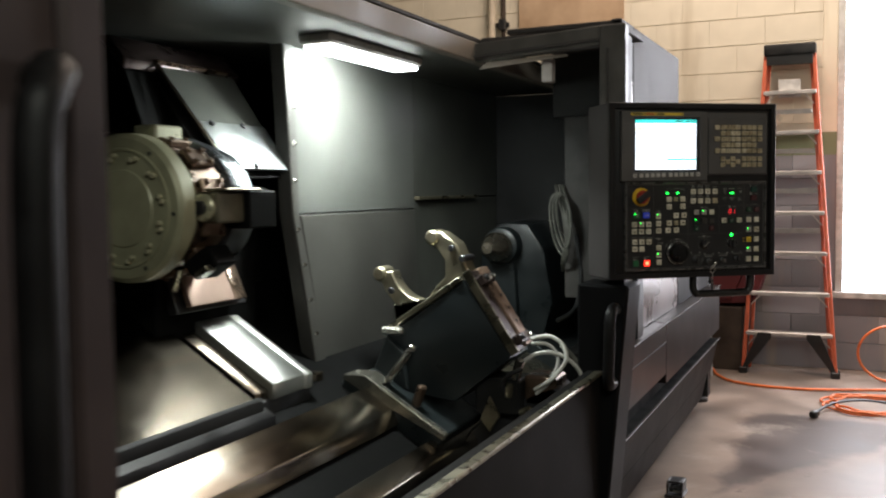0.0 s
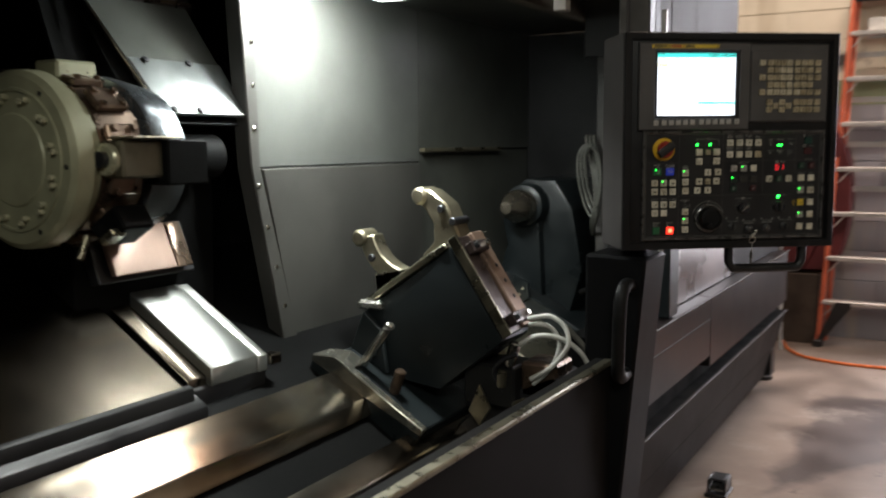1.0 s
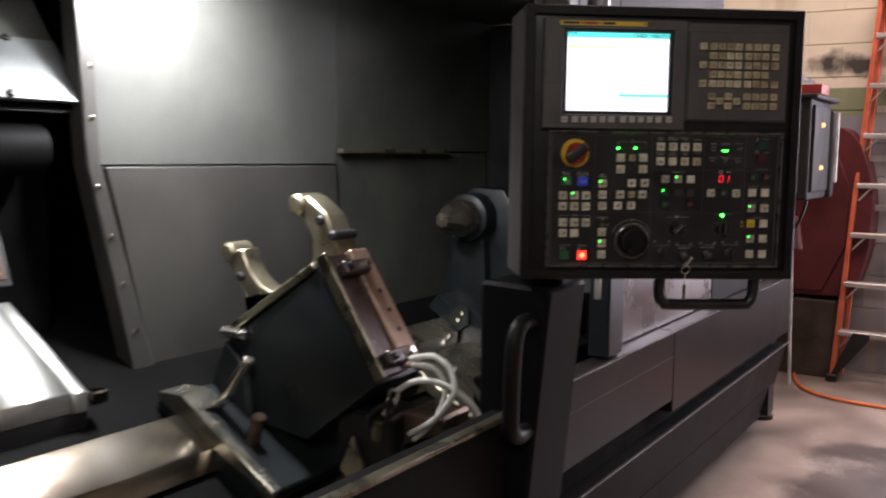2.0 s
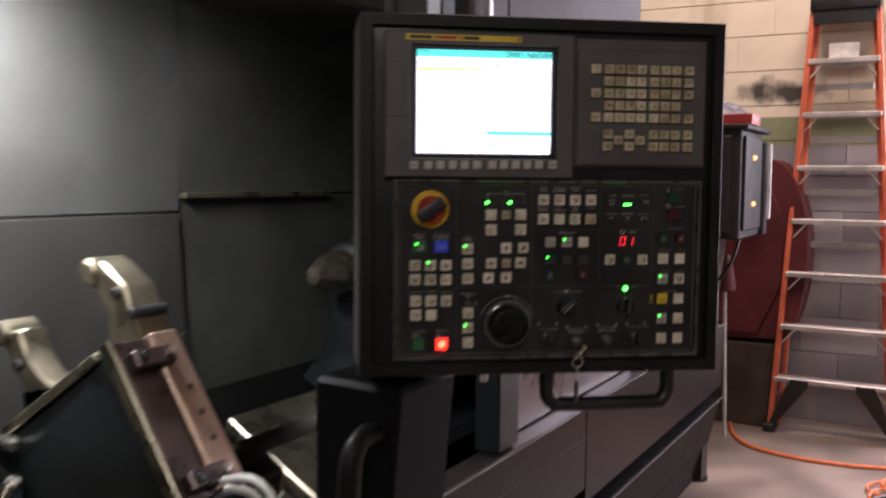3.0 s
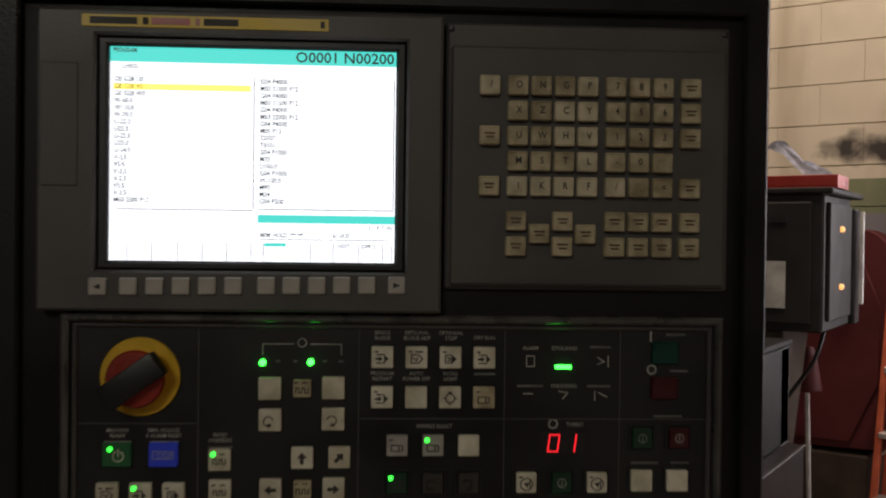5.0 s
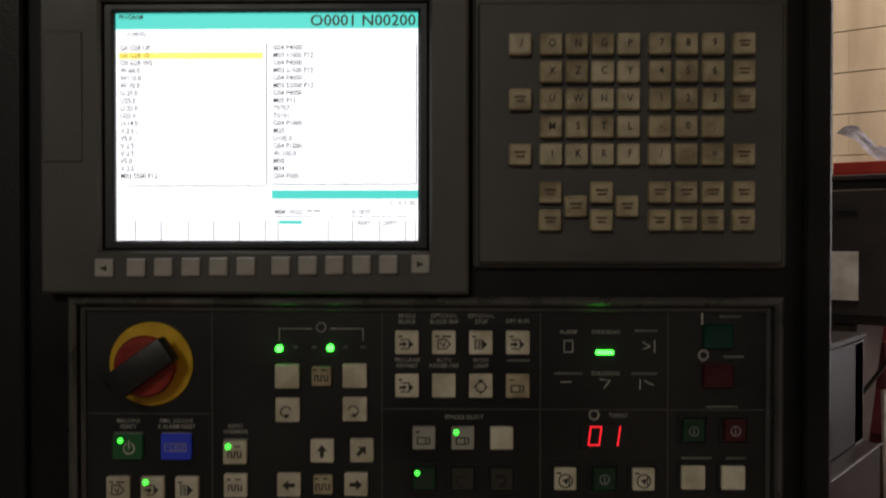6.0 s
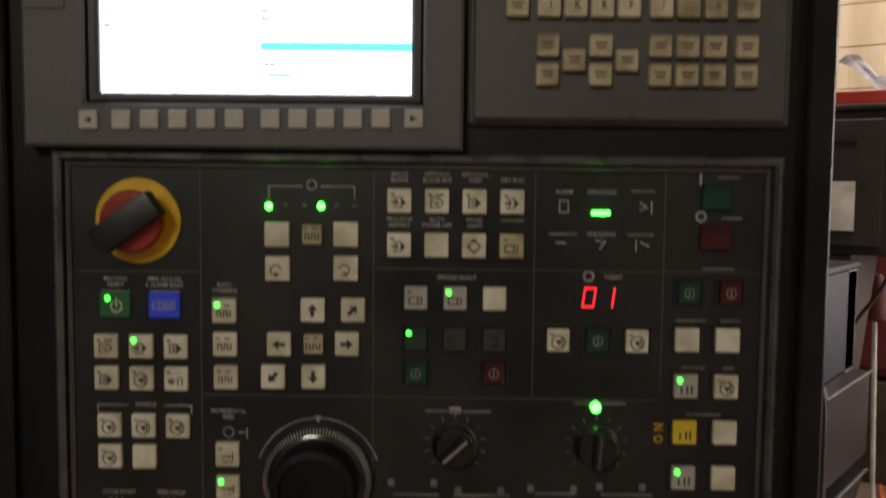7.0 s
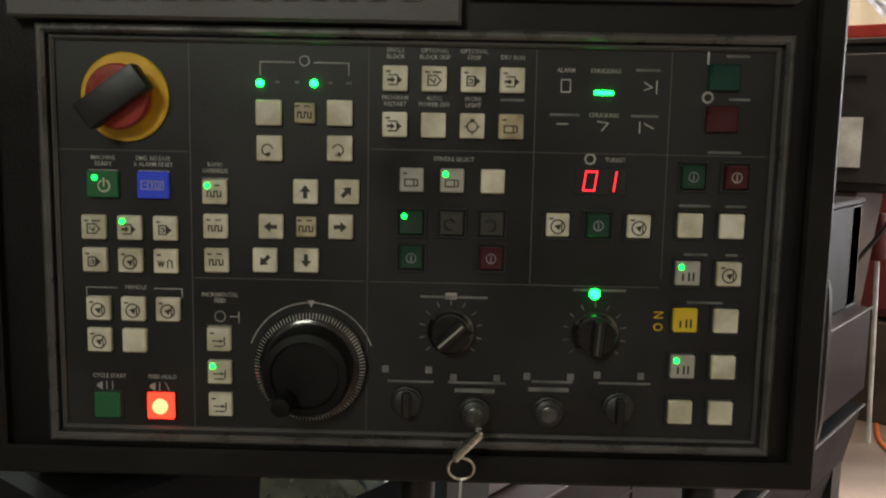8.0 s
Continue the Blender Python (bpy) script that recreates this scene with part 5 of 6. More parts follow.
WAVE = [(-4.5, 3), (-4.5, -0.5), (-2.2, -0.5), (-2.2, 3), (0, 3), (0, -0.5), (2.2, -0.5), (2.2, 3), (4.5, 3), (4.5, -0.5)]
TICK = [(-6, -5), (-3, -5), (-3, -3.8), (-6, -3.8)]
TAG = [(-4, -2.2), (1.5, -2.2), (4.5, 1), (1.5, 4.2), (-4, 4.2), (-4, -2.2)]
HEAD = [(1.2, -2.2), (4.8, 1), (1.2, 4.2)]
ICONS = {
    "up": finish("icon", ink([turn(ARROW, -90)]), M_INK), "down": finish("icon", ink([turn(ARROW, 90)]), M_INK),
    "left": finish("icon", ink([turn(ARROW, 180)]), M_INK), "right": finish("icon", ink([ARROW]), M_INK),
    "upright": finish("icon", ink([turn(ARROW, -45)]), M_INK), "downleft": finish("icon", ink([turn(ARROW, 135)]), M_INK),
    "wave": finish("icon", ink([TICK, [(0, -5), (4, -5), (4, -4), (0, -4)]], [WAVE]), M_INK),
    "tag": finish("icon", ink([TICK, [(-1, -5), (5, -5), (5, -3.8), (-1, -3.8)]], [TAG, [(-2.5, 0), (0, 2.5), (1, 0)]]), M_INK),
    "tagarrow": finish("icon", ink([TICK, HEAD, turn([(u * 0.6, v * 0.6) for u, v in ARROW], 0, -2.5, 1)], [[(-4, -2.2), (1.5, -2.2)], [(-4, 4.2), (1.5, 4.2)]]), M_INK),
    "taghead": finish("icon", ink([TICK, HEAD], [[(-4, -2), (1, -2), (1, 4), (-4, 4), (-4, -2)], [(-2.5, 0), (-0.5, 0), (-0.5, 2.2), (-2.5, 2.2)]]), M_INK),
    "wheel": finish("icon", ink([TICK, turn([(-2.6, 0), (1.6, -2.4), (1.6, 2.4)], 15, 0, 1)], [circle(4.6, 20, 0, 360, 0, 1), [(2.6, -1.6), (2.6, 3.6)]]), M_INK),
    "jogs": finish("icon", ink([TICK], [[(-5, 0), (-4, 3.5), (-3, 0), (-2, 3.5), (-1, 0)], [(1.5, 4), (1.5, 0), (3, -1), (4.5, 0), (4.5, 4)]]), M_INK),
    "step": finish("icon", ink([TICK, [(1, -0.5), (3.6, 1), (1, 2.5)]], [[(-4, 1), (2, 1)], [(4, -1.5), (4, 3.5)], [(-3, 4.6), (3, 4.6)]]), M_INK),
    "ccw": finish("icon", ink([[(-2.5, 3.2), (1.2, 2.4), (-0.6, 6)]], [circle(3.6, 16, 60, 340, -1, 1)], 0.9), M_INK),
    "cw": finish("icon", ink([[(1.8, 3.2), (-1.6, 2.2), (0.4, 6)]], [circle(3.6, 16, 200, 470, -1, 1)], 0.9), M_INK),
    "bulb": finish("icon", ink([[(-1.6, -4.6), (1.6, -4.6), (1.6, -3.2), (-1.6, -3.2)]], [circle(3.4, 18, 0, 360, 0, 0.5), [(-4.8, 0.5), (-3.6, 0.5)], [(4.8, 0.5), (3.6, 0.5)], [(0, 4), (0, 5.2)]]), M_INK),
    "chuck": finish("icon", ink([TICK], [[(-4.5, -0.5), (1.5, -0.5), (1.5, 4), (-4.5, 4), (-4.5, -0.5)], [(2.6, -0.5), (4, 0), (4, 3.5), (2.6, 4)]]), M_INK),
    "door": finish("icon", ink([[(-4, 0), (-2.6, 0), (-2.6, 5), (-4, 5)], [(0, -1), (1.4, -1), (1.4, 5), (0, 5)], [(3, -1), (4.4, -1), (4.4, 5), (3, 5)]]), M_INK),
    "power": finish("icon", ink([], [circle(3.8, 18, -60, 240, 1.5, 1), [(1.5, -4), (1.5, 1)]], 1.0), M_BTN),
    "reset": finish("icon", ink([], [[(-7.5, -2.6), (7.5, -2.6), (7.5, 2.8), (-7.5, 2.8), (-7.5, -2.6)], [(-3, -2.6), (-3, 2.8)], [(2.2, -2.6), (2.2, 2.8)], [(-6, 0), (-4.2, 0)], [(-1.5, -1), (0.8, -1), (-0.5, 1.8)], [(3.6, 2), (4.6, -1.6)], [(5.2, 2), (6.2, -1.6)]], 0.6), M_SOFT),
    "start": finish("icon", ink([], [circle(3.2, 16), [(0, -1.8), (0, 1.8)]], 0.6), M_GREYINK),
}
SHAPES = {}


def cap(size, deep, material):
    key = (size, deep, material.name)
    if key not in SHAPES:
        w, h = size if isinstance(size, tuple) else (size, size)
        SHAPES[key] = finish("button", mbox(-w / 2, w / 2, -h / 2, h / 2, -deep, 1, 0.8), material)
    return SHAPES[key]


FRAME_MESH = finish("bezel", ring_frame(-10.4, 10.4, -10.4, 10.4, 1.7, -1.5, 0.5, 0.4), M_BLACK)
LED_DOT = finish("led", turned([(1.9 * MM, 0), (1.9 * MM, 0.6 * MM), (1.2 * MM, 1.1 * MM), (0, 1.3 * MM)], pose(0, 0, 0, 90, 0, 0), 12), M_LEDS)


def button(u, v, icon=None, material=None, size=16.5, deep=4.0, led=False, label="", framed=False):
    b = piece("button", cap(size, deep, material or M_BTN), panel, (u * MM, FACE_Y, -v * MM))
    tagged(b, label)
    if icon:
        piece("icon", ICONS[icon], b, (0, -(deep + 0.15) * MM, 0))
    if framed:
        piece("bezel", FRAME_MESH, b, (0, 0, 0))
    if led:
        piece("led", LED_DOT, b, (-4.6 * MM, -deep * MM, 4.4 * MM))
    return b


# lower operating face
P("face_plate", mbox(-29, 458, 203, 477, 5, 9, 0), M_FACE, "matt black membrane face")
P("face_rim", holed(-35, 464, 197.5, 482.5, -31, 460, 201.5, 478.5, -2, 8), M_RIM, "worn grey metal rim")
P("face_rim_inner", holed(-27.5, 456.5, 204.5, 475.5, -26, 455, 206, 474, 1.5, 6), M_BEZEL)
for u0, u1, v0, v1 in ((65, 65.7, 208, 472), (185, 185.7, 208, 472), (296, 296.7, 208, 365), (385, 385.7, 208, 360), (-24, 64, 280, 280.7), (66, 184, 366, 366.7), (187, 458, 276, 276.7), (187, 384, 366, 366.7)):
    P("divider", mbox(u0, u1, v0, v1, 4.5, 5.2, 0), M_BEZEL)
for row_v, names in ((332.5, ("tag", "tagarrow", "taghead")), (355, ("taghead", "wheel", "jogs"))):
    for k, nm in enumerate(names):
        button(-0.7 + 24.4 * k, row_v, nm, led=(row_v < 340 and k == 1))
for k in range(3):
    button(0.8 + 24 * k, 388.6, "wheel")
button(0.9, 410.8, "wheel")
button(25.1, 410.8)
button(6, 303.2, "power", M_GREENB, (21, 18), led=True, label="lit green power button")
button(40.3, 303.2, "reset", M_BLUEB, (21, 18), label="blue reset button")
button(5, 457.2, None, M_GREENB, (18, 18), framed=True, label="dark green start button")
hold = button(42.4, 457, None, M_REDLIT, (18.5, 18.5), framed=True, label="brightly lit red hold button")
P("lamp_core", turned([(5.4 * MM, 0), (5.4 * MM, 1.0 * MM), (0, 1.4 * MM)], Matrix.Translation((42.4 * MM, FACE_Y - 0.0042, -457 * MM)) @ pose(0, 0, 0, 90, 0, 0), 18), M_REDCORE, "bright lamp inside the hold button")
for k in range(3):
    button(82 + 0.4 * k, 307 + 23.3 * k, "wave", led=(k == 0))
    button(83.6 + 0.3 * k, 408.6 + 23.2 * k, "step", led=(k == 1))
for u, v, nm, s in ((118.8, 253.4, None, 17), (143, 253.2, "wave", 13.5), (166.3, 252.8, None, 17), (119.2, 277, "ccw", 17), (166.4, 276.3, "cw", 17), (143.5, 305.6, "up", 16.5), (171.4, 305.2, "upright", 16.5), (120, 329.7, "left", 16.5), (144, 329.4, "wave", 13.5), (167.3, 329, "right", 16.5), (115.8, 352.8, "downleft", 16.5), (144, 352.4, "down", 16.5)):
    button(u, v, nm, M_BTN if s > 14 else M_KEY, s)
for k, nm in enumerate(("tagarrow", "tag", "taghead", "tagarrow", "tagarrow", None, "bulb", "chuck")):
    button(203 + 25.8 * (k % 4), 229.3 + 30.3 * (k // 4), nm, M_KEY if k == 7 else M_BTN, 16.5)
for k, (nm, mt, ld) in enumerate((("chuck", M_SOFT, False), ("chuck", M_SOFT, True), (None, M_BTN, False), ("wheel", M_DGREEN, True), ("ccw", M_INK, False), ("cw", M_INK, False))):
    b = button(214.9 + 27.2 * (k % 3), 296.2 + 28.7 * (k // 3), nm, mt, 16, led=ld, framed=k > 2)
button(215.3, 349, "start", M_DGREEN, 15, framed=True, label="dark green lens button")
button(269.4, 348.3, "start", M_DRED, 15, framed=True, label="dark red lens button")
for u, mt, nm in ((313.7, M_BTN, "wheel"), (340.9, M_DGREEN, "start"), (368.1, M_BTN, "wheel")):
    button(u, 324.5, nm, mt, 15.5, framed=True)
button(419.7, 224.8, None, M_TEAL, (21, 17), label="teal power-on button")
button(419.5, 251.9, None, M_DRED, (21, 17), label="dark red power-off button")
button(402.8, 290.5, "start", M_DGREEN, 15.5, framed=True)
button(431.5, 290.3, "start", M_DRED, 15.5, framed=True)
for k in range(5):
    v = 323.2 + 32.4 * k
    yellow = k == 2
    button(402.6, v, "door" if 0 < k < 4 else None, M_YSTRIP if yellow else M_BTN if k in (0, 4) else M_SOFT, 16.5, led=k in (1, 3), framed=True, label="button with a faded yellow sticker" if yellow else "")
    button(430.4, v, "wheel" if k == 1 else None, M_BTN, 16.5, framed=True)
for ch, v in (("N", 385.2), ("O", 393.6)):
    words(ch, 9.5, 384.6, v, M_YELLOW, panel, "CENTER", 0.75, y=4.6).rotation_euler = (math.pi / 2, math.pi / 2, 0)
# lamps and digits
for u, v in ((113, 234), (149, 233.5)):
    P("lamp", turned([(2.5 * MM, 0), (2.5 * MM, 2 * MM), (1.7 * MM, 3.0 * MM), (0, 3.4 * MM)], Matrix.Translation((u * MM, FACE_Y, -v * MM)) @ pose(0, 0, 0, 90, 0, 0), 16), M_LED, "lit green lamp")
P("lamp", mbox(335, 347.5, 234.8, 237.6, 3, 6, 0.6), M_LED, "lit green bar lamp")
P("lamp", turned([(3.6 * MM, 0), (3.6 * MM, 2 * MM), (2.4 * MM, 3.0 * MM), (0, 3.4 * MM)], Matrix.Translation((340.8 * MM, FACE_Y, -371.5 * MM)) @ pose(0, 0, 0, 90, 0, 0), 16), M_LED, "lit green lamp")


def seven(u, v, on):
    h, w = 6.8, 4.0
    seg = {"a": ((-w, -h), (w, -h)), "b": ((w, -h), (w, 0)), "c": ((w, 0), (w, h)), "d": ((-w, h), (w, h)), "e": ((-w, 0), (-w, h)), "f": ((-w, -h), (-w, 0)), "g": ((-w, 0), (w, 0))}
    def sh(p):
        return (u + p[0] - 0.13 * p[1], v + p[1])
    bm = ink([], [[sh(Vector(seg[s][0]) * 0.93), sh(Vector(seg[s][1]) * 0.93)] for s in on], 1.05)
    bmesh.ops.translate(bm, vec=(0, 0.0035, 0), verts=bm.verts)
    P("digit", bm, M_DIGIT, "glowing red seven-segment digit")


P("digit_window", mbox(324, 359, 286, 304, 4.2, 5.5, 0.3), M_BLACK)
seven(334.5, 294.6, "abcdef")
seven(347.5, 294.6, "bc")
# printed captions
CAPTIONS = "SINGLE\nBLOCK,203,213|OPTIONAL\nBLOCK SKIP,229,213|OPTIONAL\nSTOP,255,213|DRY RUN,280.5,214.5|PROGRAM\nRESTART,203,244|AUTO\nPOWER OFF,229,244|WORK\nLIGHT,255,244|MACHINE\nREADY,6,287.5|EMG. RELEASE\n& ALARM RESET,40,287.5|RAPID\nOVERRIDE,82,291|HANDLE,26,374|INCREMENTAL\nFEED,84,380|CYCLE START,6,437|FEED HOLD,43,437|SPINDLE SELECT,243,282|TURRET,351,280.5|ALARM,316,222|CHUCKING,342,222|CHUCKING,342,251"
for item in CAPTIONS.split("|"):
    text, u, v = item.split(",")
    words(text, 4.1, float(u), float(v), M_GREYINK, panel, "CENTER", 0.92, y=4.7)
CAPBARS = ((362, 378, 221), (306, 326, 251), (360, 378, 251), (273, 289, 242), (421, 436, 211), (424, 438, 239), (412, 434, 274), (395, 416, 310), (426, 440, 310), (400, 416, 343), (428, 436, 343), (404, 428, 376), (222, 268, 376), (326, 362, 369), (200, 232, 436), (242, 282, 436), (300, 328, 434), (346, 382, 434), (136, 139, 233), (123, 126, 233), (158, 161, 233), (170, 174, 233))
for u0, u1, v in CAPBARS:
    bm = mbox(u0, u1, v - 0.8, v + 0.8, 4.5, 5.2, 0)
    P("caption_bar", bm, M_FAINT)
for bm in (ink([], [[(113, 228), (113, 220), (136, 220)], [(149, 220), (172, 220), (172, 228)], circle(3.2, 14, 0, 360, 142.5, 219)], 0.7), ink([], [[(-8, 380), (-8, 374.5), (13, 374.5)], [(39, 374.5), (58, 374.5), (58, 380)]], 0.7), ink([], [circle(3.4, 8, 0, 360, 334, 280)], 1.2), ink([], [circle(3.6, 16, 0, 360, 84, 393), [(91, 393), (97, 393)], [(97, 390), (97, 397)]], 0.8), ink([[(-3, 443), (1, 441), (1, 447), (-3, 445)], [(34, 443), (38, 441), (38, 447), (34, 445)]], [[(4, 441), (4, 447)], [(8, 441), (8, 447)], [(41, 441), (41, 447)], [(45, 441), (48, 447)]], 0.7), ink([], [[(313, 228), (319, 228), (319, 236), (313, 236), (313, 228)], [(368, 229), (373, 232), (368, 234)], [(376, 228), (376, 236)], [(311, 257), (318, 257)], [(338, 255), (345, 256), (341, 261)], [(366, 255), (366, 262)], [(369, 256), (375, 259)]], 0.8), ink([], [circle(3.2, 14, 0, 360, 410, 238), [(409, 209), (409, 216)]], 1.4), ink([], [[(-4, 293.8), (16, 293.8)], [(30, 293.8), (51, 293.8)], [(-4, 448), (15, 448)], [(73, 298), (91, 298)], [(75, 399.5), (92, 399.5)]], 0.5)):
    bmesh.ops.translate(bm, vec=(0, 0.0046, 0), verts=bm.verts)
    bm.faces.index_update()
    marks("printed_mark", bm, M_GREYINK)
# emergency stop
IN = pose(0, 0, 0, 90, 0, 0)


def knob(u, v, profile, material, name, label="", parent=None, n=40):
    return P(name, turned([(r * MM, h * MM) for r, h in profile], Matrix.Translation((u * MM, FACE_Y, -v * MM)) @ IN, n), material, label, parent)


knob(22.6, 244.9, ((29.5, 0), (29.5, 2), (28.5, 2.8), (18, 2.8)), M_YELLOW, "stop_plate", "round yellow backing plate")
stop = knob(22.6, 244.9, ((19, 2), (19, 7), (20.5, 9), (21.5, 15), (20, 18), (0, 19)), M_ESTOP, "stop_knob", "worn red selector knob")
bm = box(-0.0245, 0.0235, -0.029, -0.012, -0.0098, 0.0098, 0.003, seg=2)
bm.transform(Matrix.Translation((0.0226, FACE_Y, -0.2449)) @ Matrix.Rotation(-0.62, 4, "Y"))
P("grip_bar", bm, M_RUBBER, "black grip bar", stop)
# hand wheel
wheel = knob(147, 426, ((39, 0), (39, 4), (37.5, 6), (31, 9), (30, 9)), M_GLOSS, "dial_ring", "glossy black graduated dial")
bm = bmesh.new()
for k in range(100):
    a = 2 * math.pi * k / 100
    r0, r1 = (34.5, 38) if k % 10 else (32.5, 38)
    q = [(r0, -0.25), (r1, -0.25), (r1, 0.25), (r0, 0.25)]
    bm.faces.new([bm.verts.new(((147 + r * math.cos(a) - w * math.sin(a)) * MM, FACE_Y - (6.4 if r > 37 else 8.0) * MM, -(426 + r * math.sin(a) + w * math.cos(a)) * MM)) for r, w in q])
P("graduation", bm, M_GREYINK, "fine white graduation marks", wheel)
hw = knob(147, 426, ((30, 6), (30, 24), (28, 28), (23, 29), (22, 26), (0, 26)), M_GRIP, "hand_wheel", "black pulse hand wheel", None, 60)
knob(134, 443, ((6, 26), (7.5, 30), (7.5, 42), (6, 46), (0, 47)), M_GRIP, "crank_knob", "", hw)
bm = ink([[(144.5, 380.5), (149.5, 380.5), (147, 385.5)]], [circle(44, 30, 200, 340, 147, 426)], 0.8)
bmesh.ops.translate(bm, vec=(0, 0.0046, 0), verts=bm.verts)
bm.faces.index_update()
marks("printed_mark", bm, M_GREYINK)
# override knobs
for u, v, ptr in ((243.1, 399.5, -0.75), (341.8, 399, -1.5)):
    k1 = knob(u, v, ((16, 0), (16, 2.5), (14, 4), (13.5, 12), (12.5, 13), (0, 13)), M_GLOSS, "override_knob", "glossy black override knob with a white pointer")
    bm = box(-0.012, 0.012, -0.020, -0.012, -0.0035, 0.0035, 0.001)
    bm.transform(Matrix.Translation((u * MM, FACE_Y, -v * MM)) @ Matrix.Rotation(ptr, 4, "Y"))
    P("grip", bm, M_RUBBER, "", k1)
    bm = box(-0.011, 0.011, -0.0206, -0.020, -0.0007, 0.0007, 0)
    bm.transform(Matrix.Translation((u * MM, FACE_Y, -v * MM)) @ Matrix.Rotation(ptr, 4, "Y"))
    P("pointer", bm, M_SOFT if u < 300 else M_RIM, "", k1)
    bm = ink([], [[(u + 18.5 * math.cos(a), v + 18.5 * math.sin(a)), (u + 21.5 * math.cos(a), v + 21.5 * math.sin(a))] for a in [math.radians(140 + 26 * j) for j in range(11)]], 0.9)
    bmesh.ops.translate(bm, vec=(0, 0.0046, 0), verts=bm.verts)
    bm.faces.index_update()
    marks("scale_mark", bm, M_FAINT)
P("caption_box", mbox(239, 247, 373, 377.5, 4.5, 5.2, 0.3), M_SOFT)
# key switches
for u, v, plate in ((213.5, 450, False), (260.7, 457, True), (311.7, 455, True), (359.9, 451, False)):
    sw = knob(u, v, ((11, 0), (11, 3), (9.5, 4), (9.5, 7), (8, 8), (0, 8)), M_BLACK, "key_switch", "black key-lock switch")
    if plate:
        P("plate", mbox(u - 14, u + 14, v - 17, v - 14, 3.8, 5.2, 0.3), M_FAINT, "", sw)
        knob(u, v, ((5.5, 8), (5.5, 9.5), (4.5, 10), (0, 10)), M_RIM, "lock", "", sw, 20)
    else:
        P("lever", mbox(u - 3, u + 3, v - 9, v + 9, -9, -2, 1.2), M_RUBBER, "", sw)
    for du in (-15, 15):
        P("mark", mbox(u + du - 2.4, u + du + 2.4, v - 27 + (2 if not plate else 0), v - 22 + (2 if not plate else 0), 4.4, 5.2, 0.3), M_FAINT, "", sw)
# key with its ring and tag
key = thing("key", pose(-0.549, 2.887, 1.559, 0, 0, 37.1), "small steel key on a ring in a lock", "key")
part("blade", box(0.2605, 0.2655, -0.034, -0.003, -0.4615, -0.4555, 0.0006), M_BRIGHT, key)
bm = box(-0.0022, 0.0022, -0.042, -0.030, -0.022, 0.005, 0.0016)
bm.transform(Matrix.Translation((0.262, 0, -0.460)) @ Matrix.Rotation(0.75, 4, "Y"))
part("bow", bm, M_BRIGHT, key)
part("ring", tube([(0.252 + 0.0085 * math.cos(a), -0.037 - 0.003 * math.sin(a), -0.482 + 0.0085 * math.sin(a)) for a in [2 * math.pi * k / 18 for k in range(19)]], 0.0009, 6, 0), M_BRIGHT, key)
part("cord", tube([(0.252, -0.037, -0.490), (0.2515, -0.036, -0.51), (0.2512, -0.035, -0.53)], 0.0009, 6, 3), M_PAPER, key)
part("tag", tube([(0.2512, -0.035, -0.512), (0.251, -0.035, -0.545)], 0.0035, 8, 0), M_RIM, key, "small grey hanging tag")
# soft keys and key pad
SOFT = finish("soft_key", mbox(-6.4, 6.4, -6.4, 6.4, -5, 1, 1.0), M_SOFT)
for k, u in enumerate((-5, 17, 36, 55, 74, 93, 117, 135.5, 154, 172.5, 191, 213)):
    b = piece("soft_key", SOFT, panel, (u * MM, -0.007, -(177 - 0.013 * u) * MM))
    if k in (0, 11):
        s = 1 if k else -1
        piece("icon", finish("icon", ink([[(-2.4 * s, -2.2), (2.8 * s, 0), (-2.4 * s, 2.2)]]), M_INK), b, (0, -0.0052, 0))
P("keypad_plate", mbox(249, 466, -24, 177, 0, 9, 2), M_BEZEL, "charcoal keypad surround")
P("keypad_panel", mbox(252, 462, -6, 174, -5, 3, 2.0), M_BEZEL)
for u, v in ((252.5, -19), (462, -19), (-46, -22)):
    knob(u, v, ((2.2, 4), (2.2, 6), (1.2, 6.4), (0, 6.4)), M_BLACK, "screw", "", None, 10)


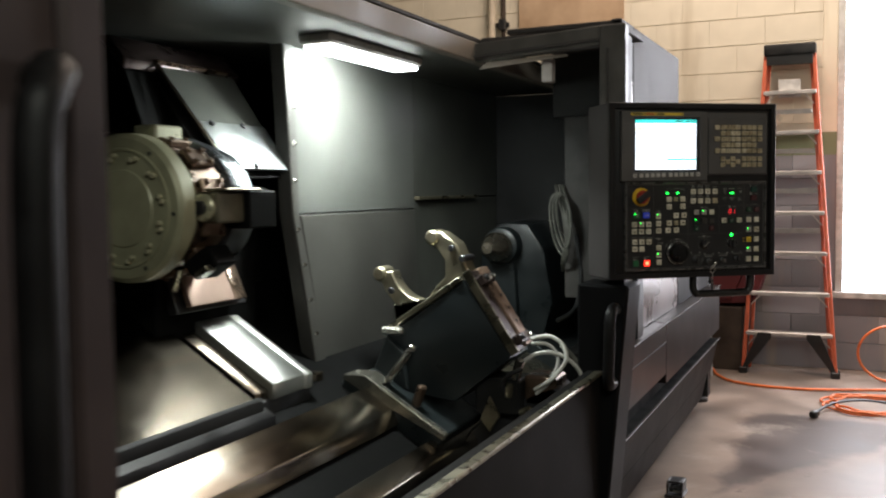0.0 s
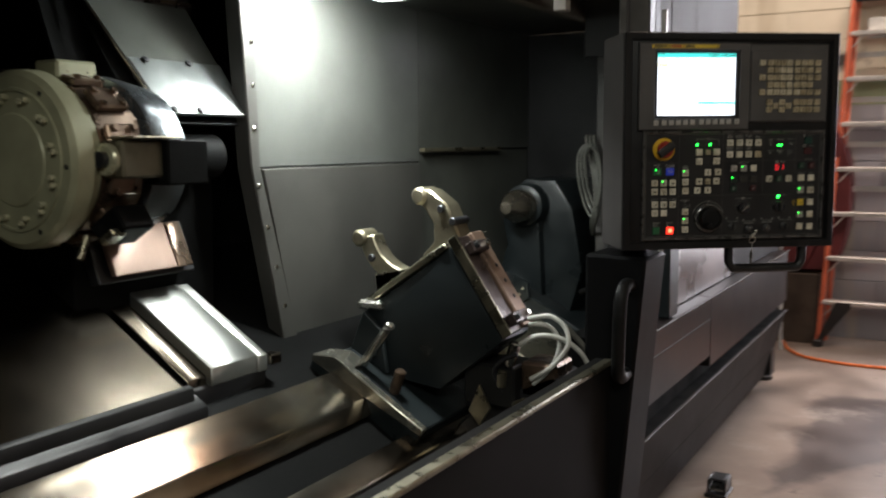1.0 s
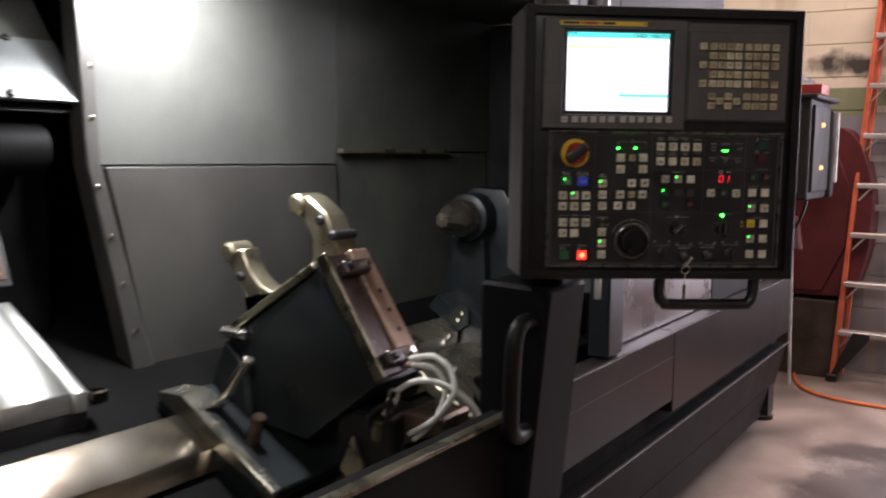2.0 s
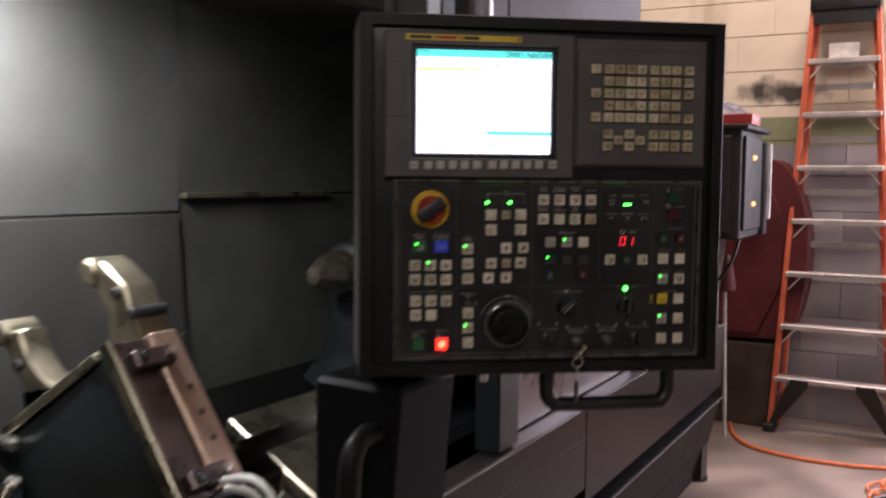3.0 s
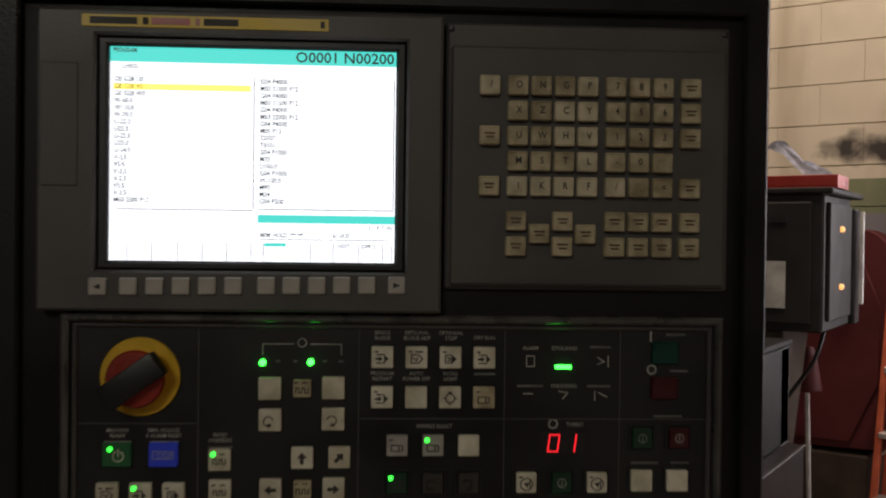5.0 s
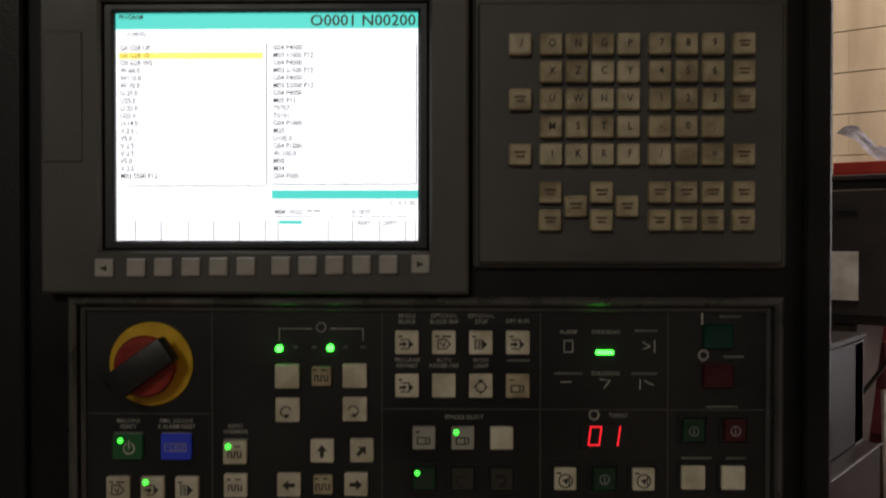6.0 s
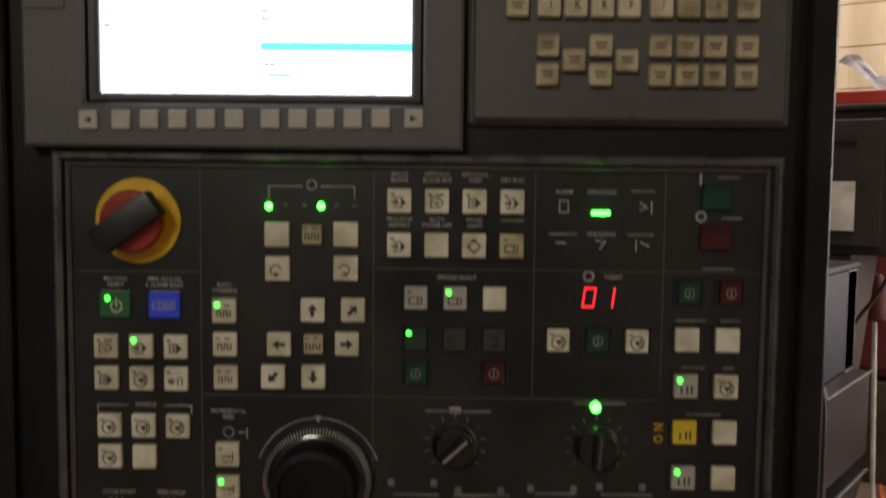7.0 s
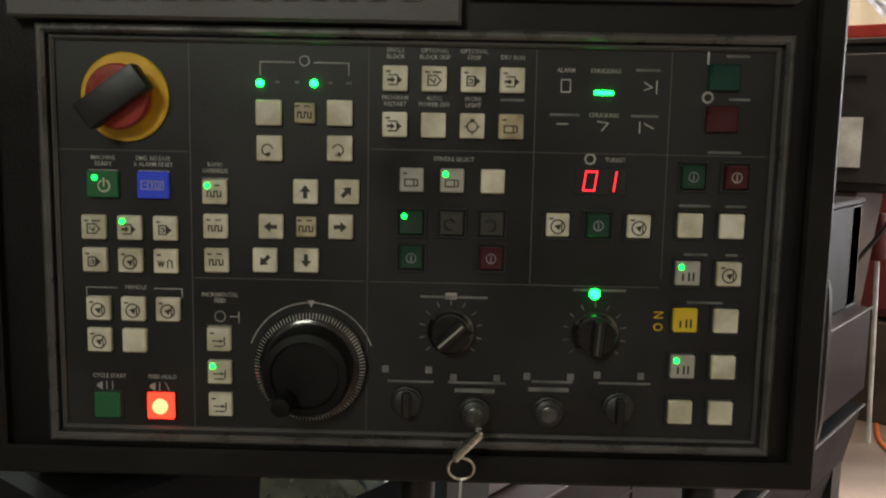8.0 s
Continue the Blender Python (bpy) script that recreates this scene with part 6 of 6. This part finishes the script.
def dished():
    """A key cap whose top is sunk a little inside a worn rim."""
    bm = mbox(-7.6, 7.6, -7.2, 7.2, -6, 1, 0.9)
    top = min(bm.faces, key=lambda f: f.calc_center_median().y)
    bmesh.ops.inset_region(bm, faces=[top], thickness=0.9 * MM, depth=-0.45 * MM)
    return bm


KEYCAP = finish("key_cap", dished(), M_KEY)
KEYCAP2 = finish("key_cap", dished(), M_KEYPALE)
COLS = (281, 302, 319.6, 337.2, 354.8, 376, 394, 412, 433)
LEGEND = ("/ONGP789#", " XZCY456#", "#UWHV123#", " MSTL-0. ", "?IKRF/.=#")
PALE = "/P CY HV L IKRF"


def key_cap(u, v, text="", pale=False):
    b = piece("key_cap", KEYCAP2 if pale else KEYCAP, panel, (u * MM, -0.005, -v * MM))
    if text and text not in "#?":
        words(text, 7.5, 0.8, -0.3, M_INK, b, "CENTER", 0.85, y=-6.2)
    elif text:
        piece("icon", KEYBAR, b, (0, -0.0062, 0))


KEYBAR = finish("icon", ink([[(-4, -2.2), (4, -2.2), (4, -1), (-4, -1)], [(-3, 0.6), (3, 0.6), (3, 1.8), (-3, 1.8)]]), M_HOLDER)
for r, row in enumerate(LEGEND):
    for c, ch in enumerate(row):
        if ch != " ":
            key_cap(COLS[c], 24 + 18.8 * r, ch, (r, c) in ((0, 0), (0, 4), (1, 3), (1, 4), (2, 3), (2, 4), (3, 4), (4, 1), (4, 2), (4, 3), (4, 4), (4, 5)))
for u, v in ((301.5, 125), (319, 134.5), (336.6, 125), (354, 134.5), (301.5, 144), (336.6, 144)):
    key_cap(u, v, "?")
for r in range(2):
    for c in range(5, 9):
        key_cap(COLS[c], 125 + 19 * r, "#")
# bottom handle
P("handle", tube([(0.222, 0.035, -0.505), (0.222, 0.035, -0.545), (0.232, 0.035, -0.562), (0.25, 0.035, -0.566), (0.40, 0.035, -0.566), (0.418, 0.035, -0.562), (0.428, 0.035, -0.545), (0.428, 0.035, -0.505)], 0.0125, 14, 4), M_RUBBER, "black bar handle")
P("side_grip", tube([(0.497, 0.06, -0.36), (0.512, 0.06, -0.368), (0.516, 0.06, -0.39), (0.516, 0.06, -0.47), (0.510, 0.06, -0.495), (0.497, 0.06, -0.50)], 0.009, 10, 4), M_RUBBER)
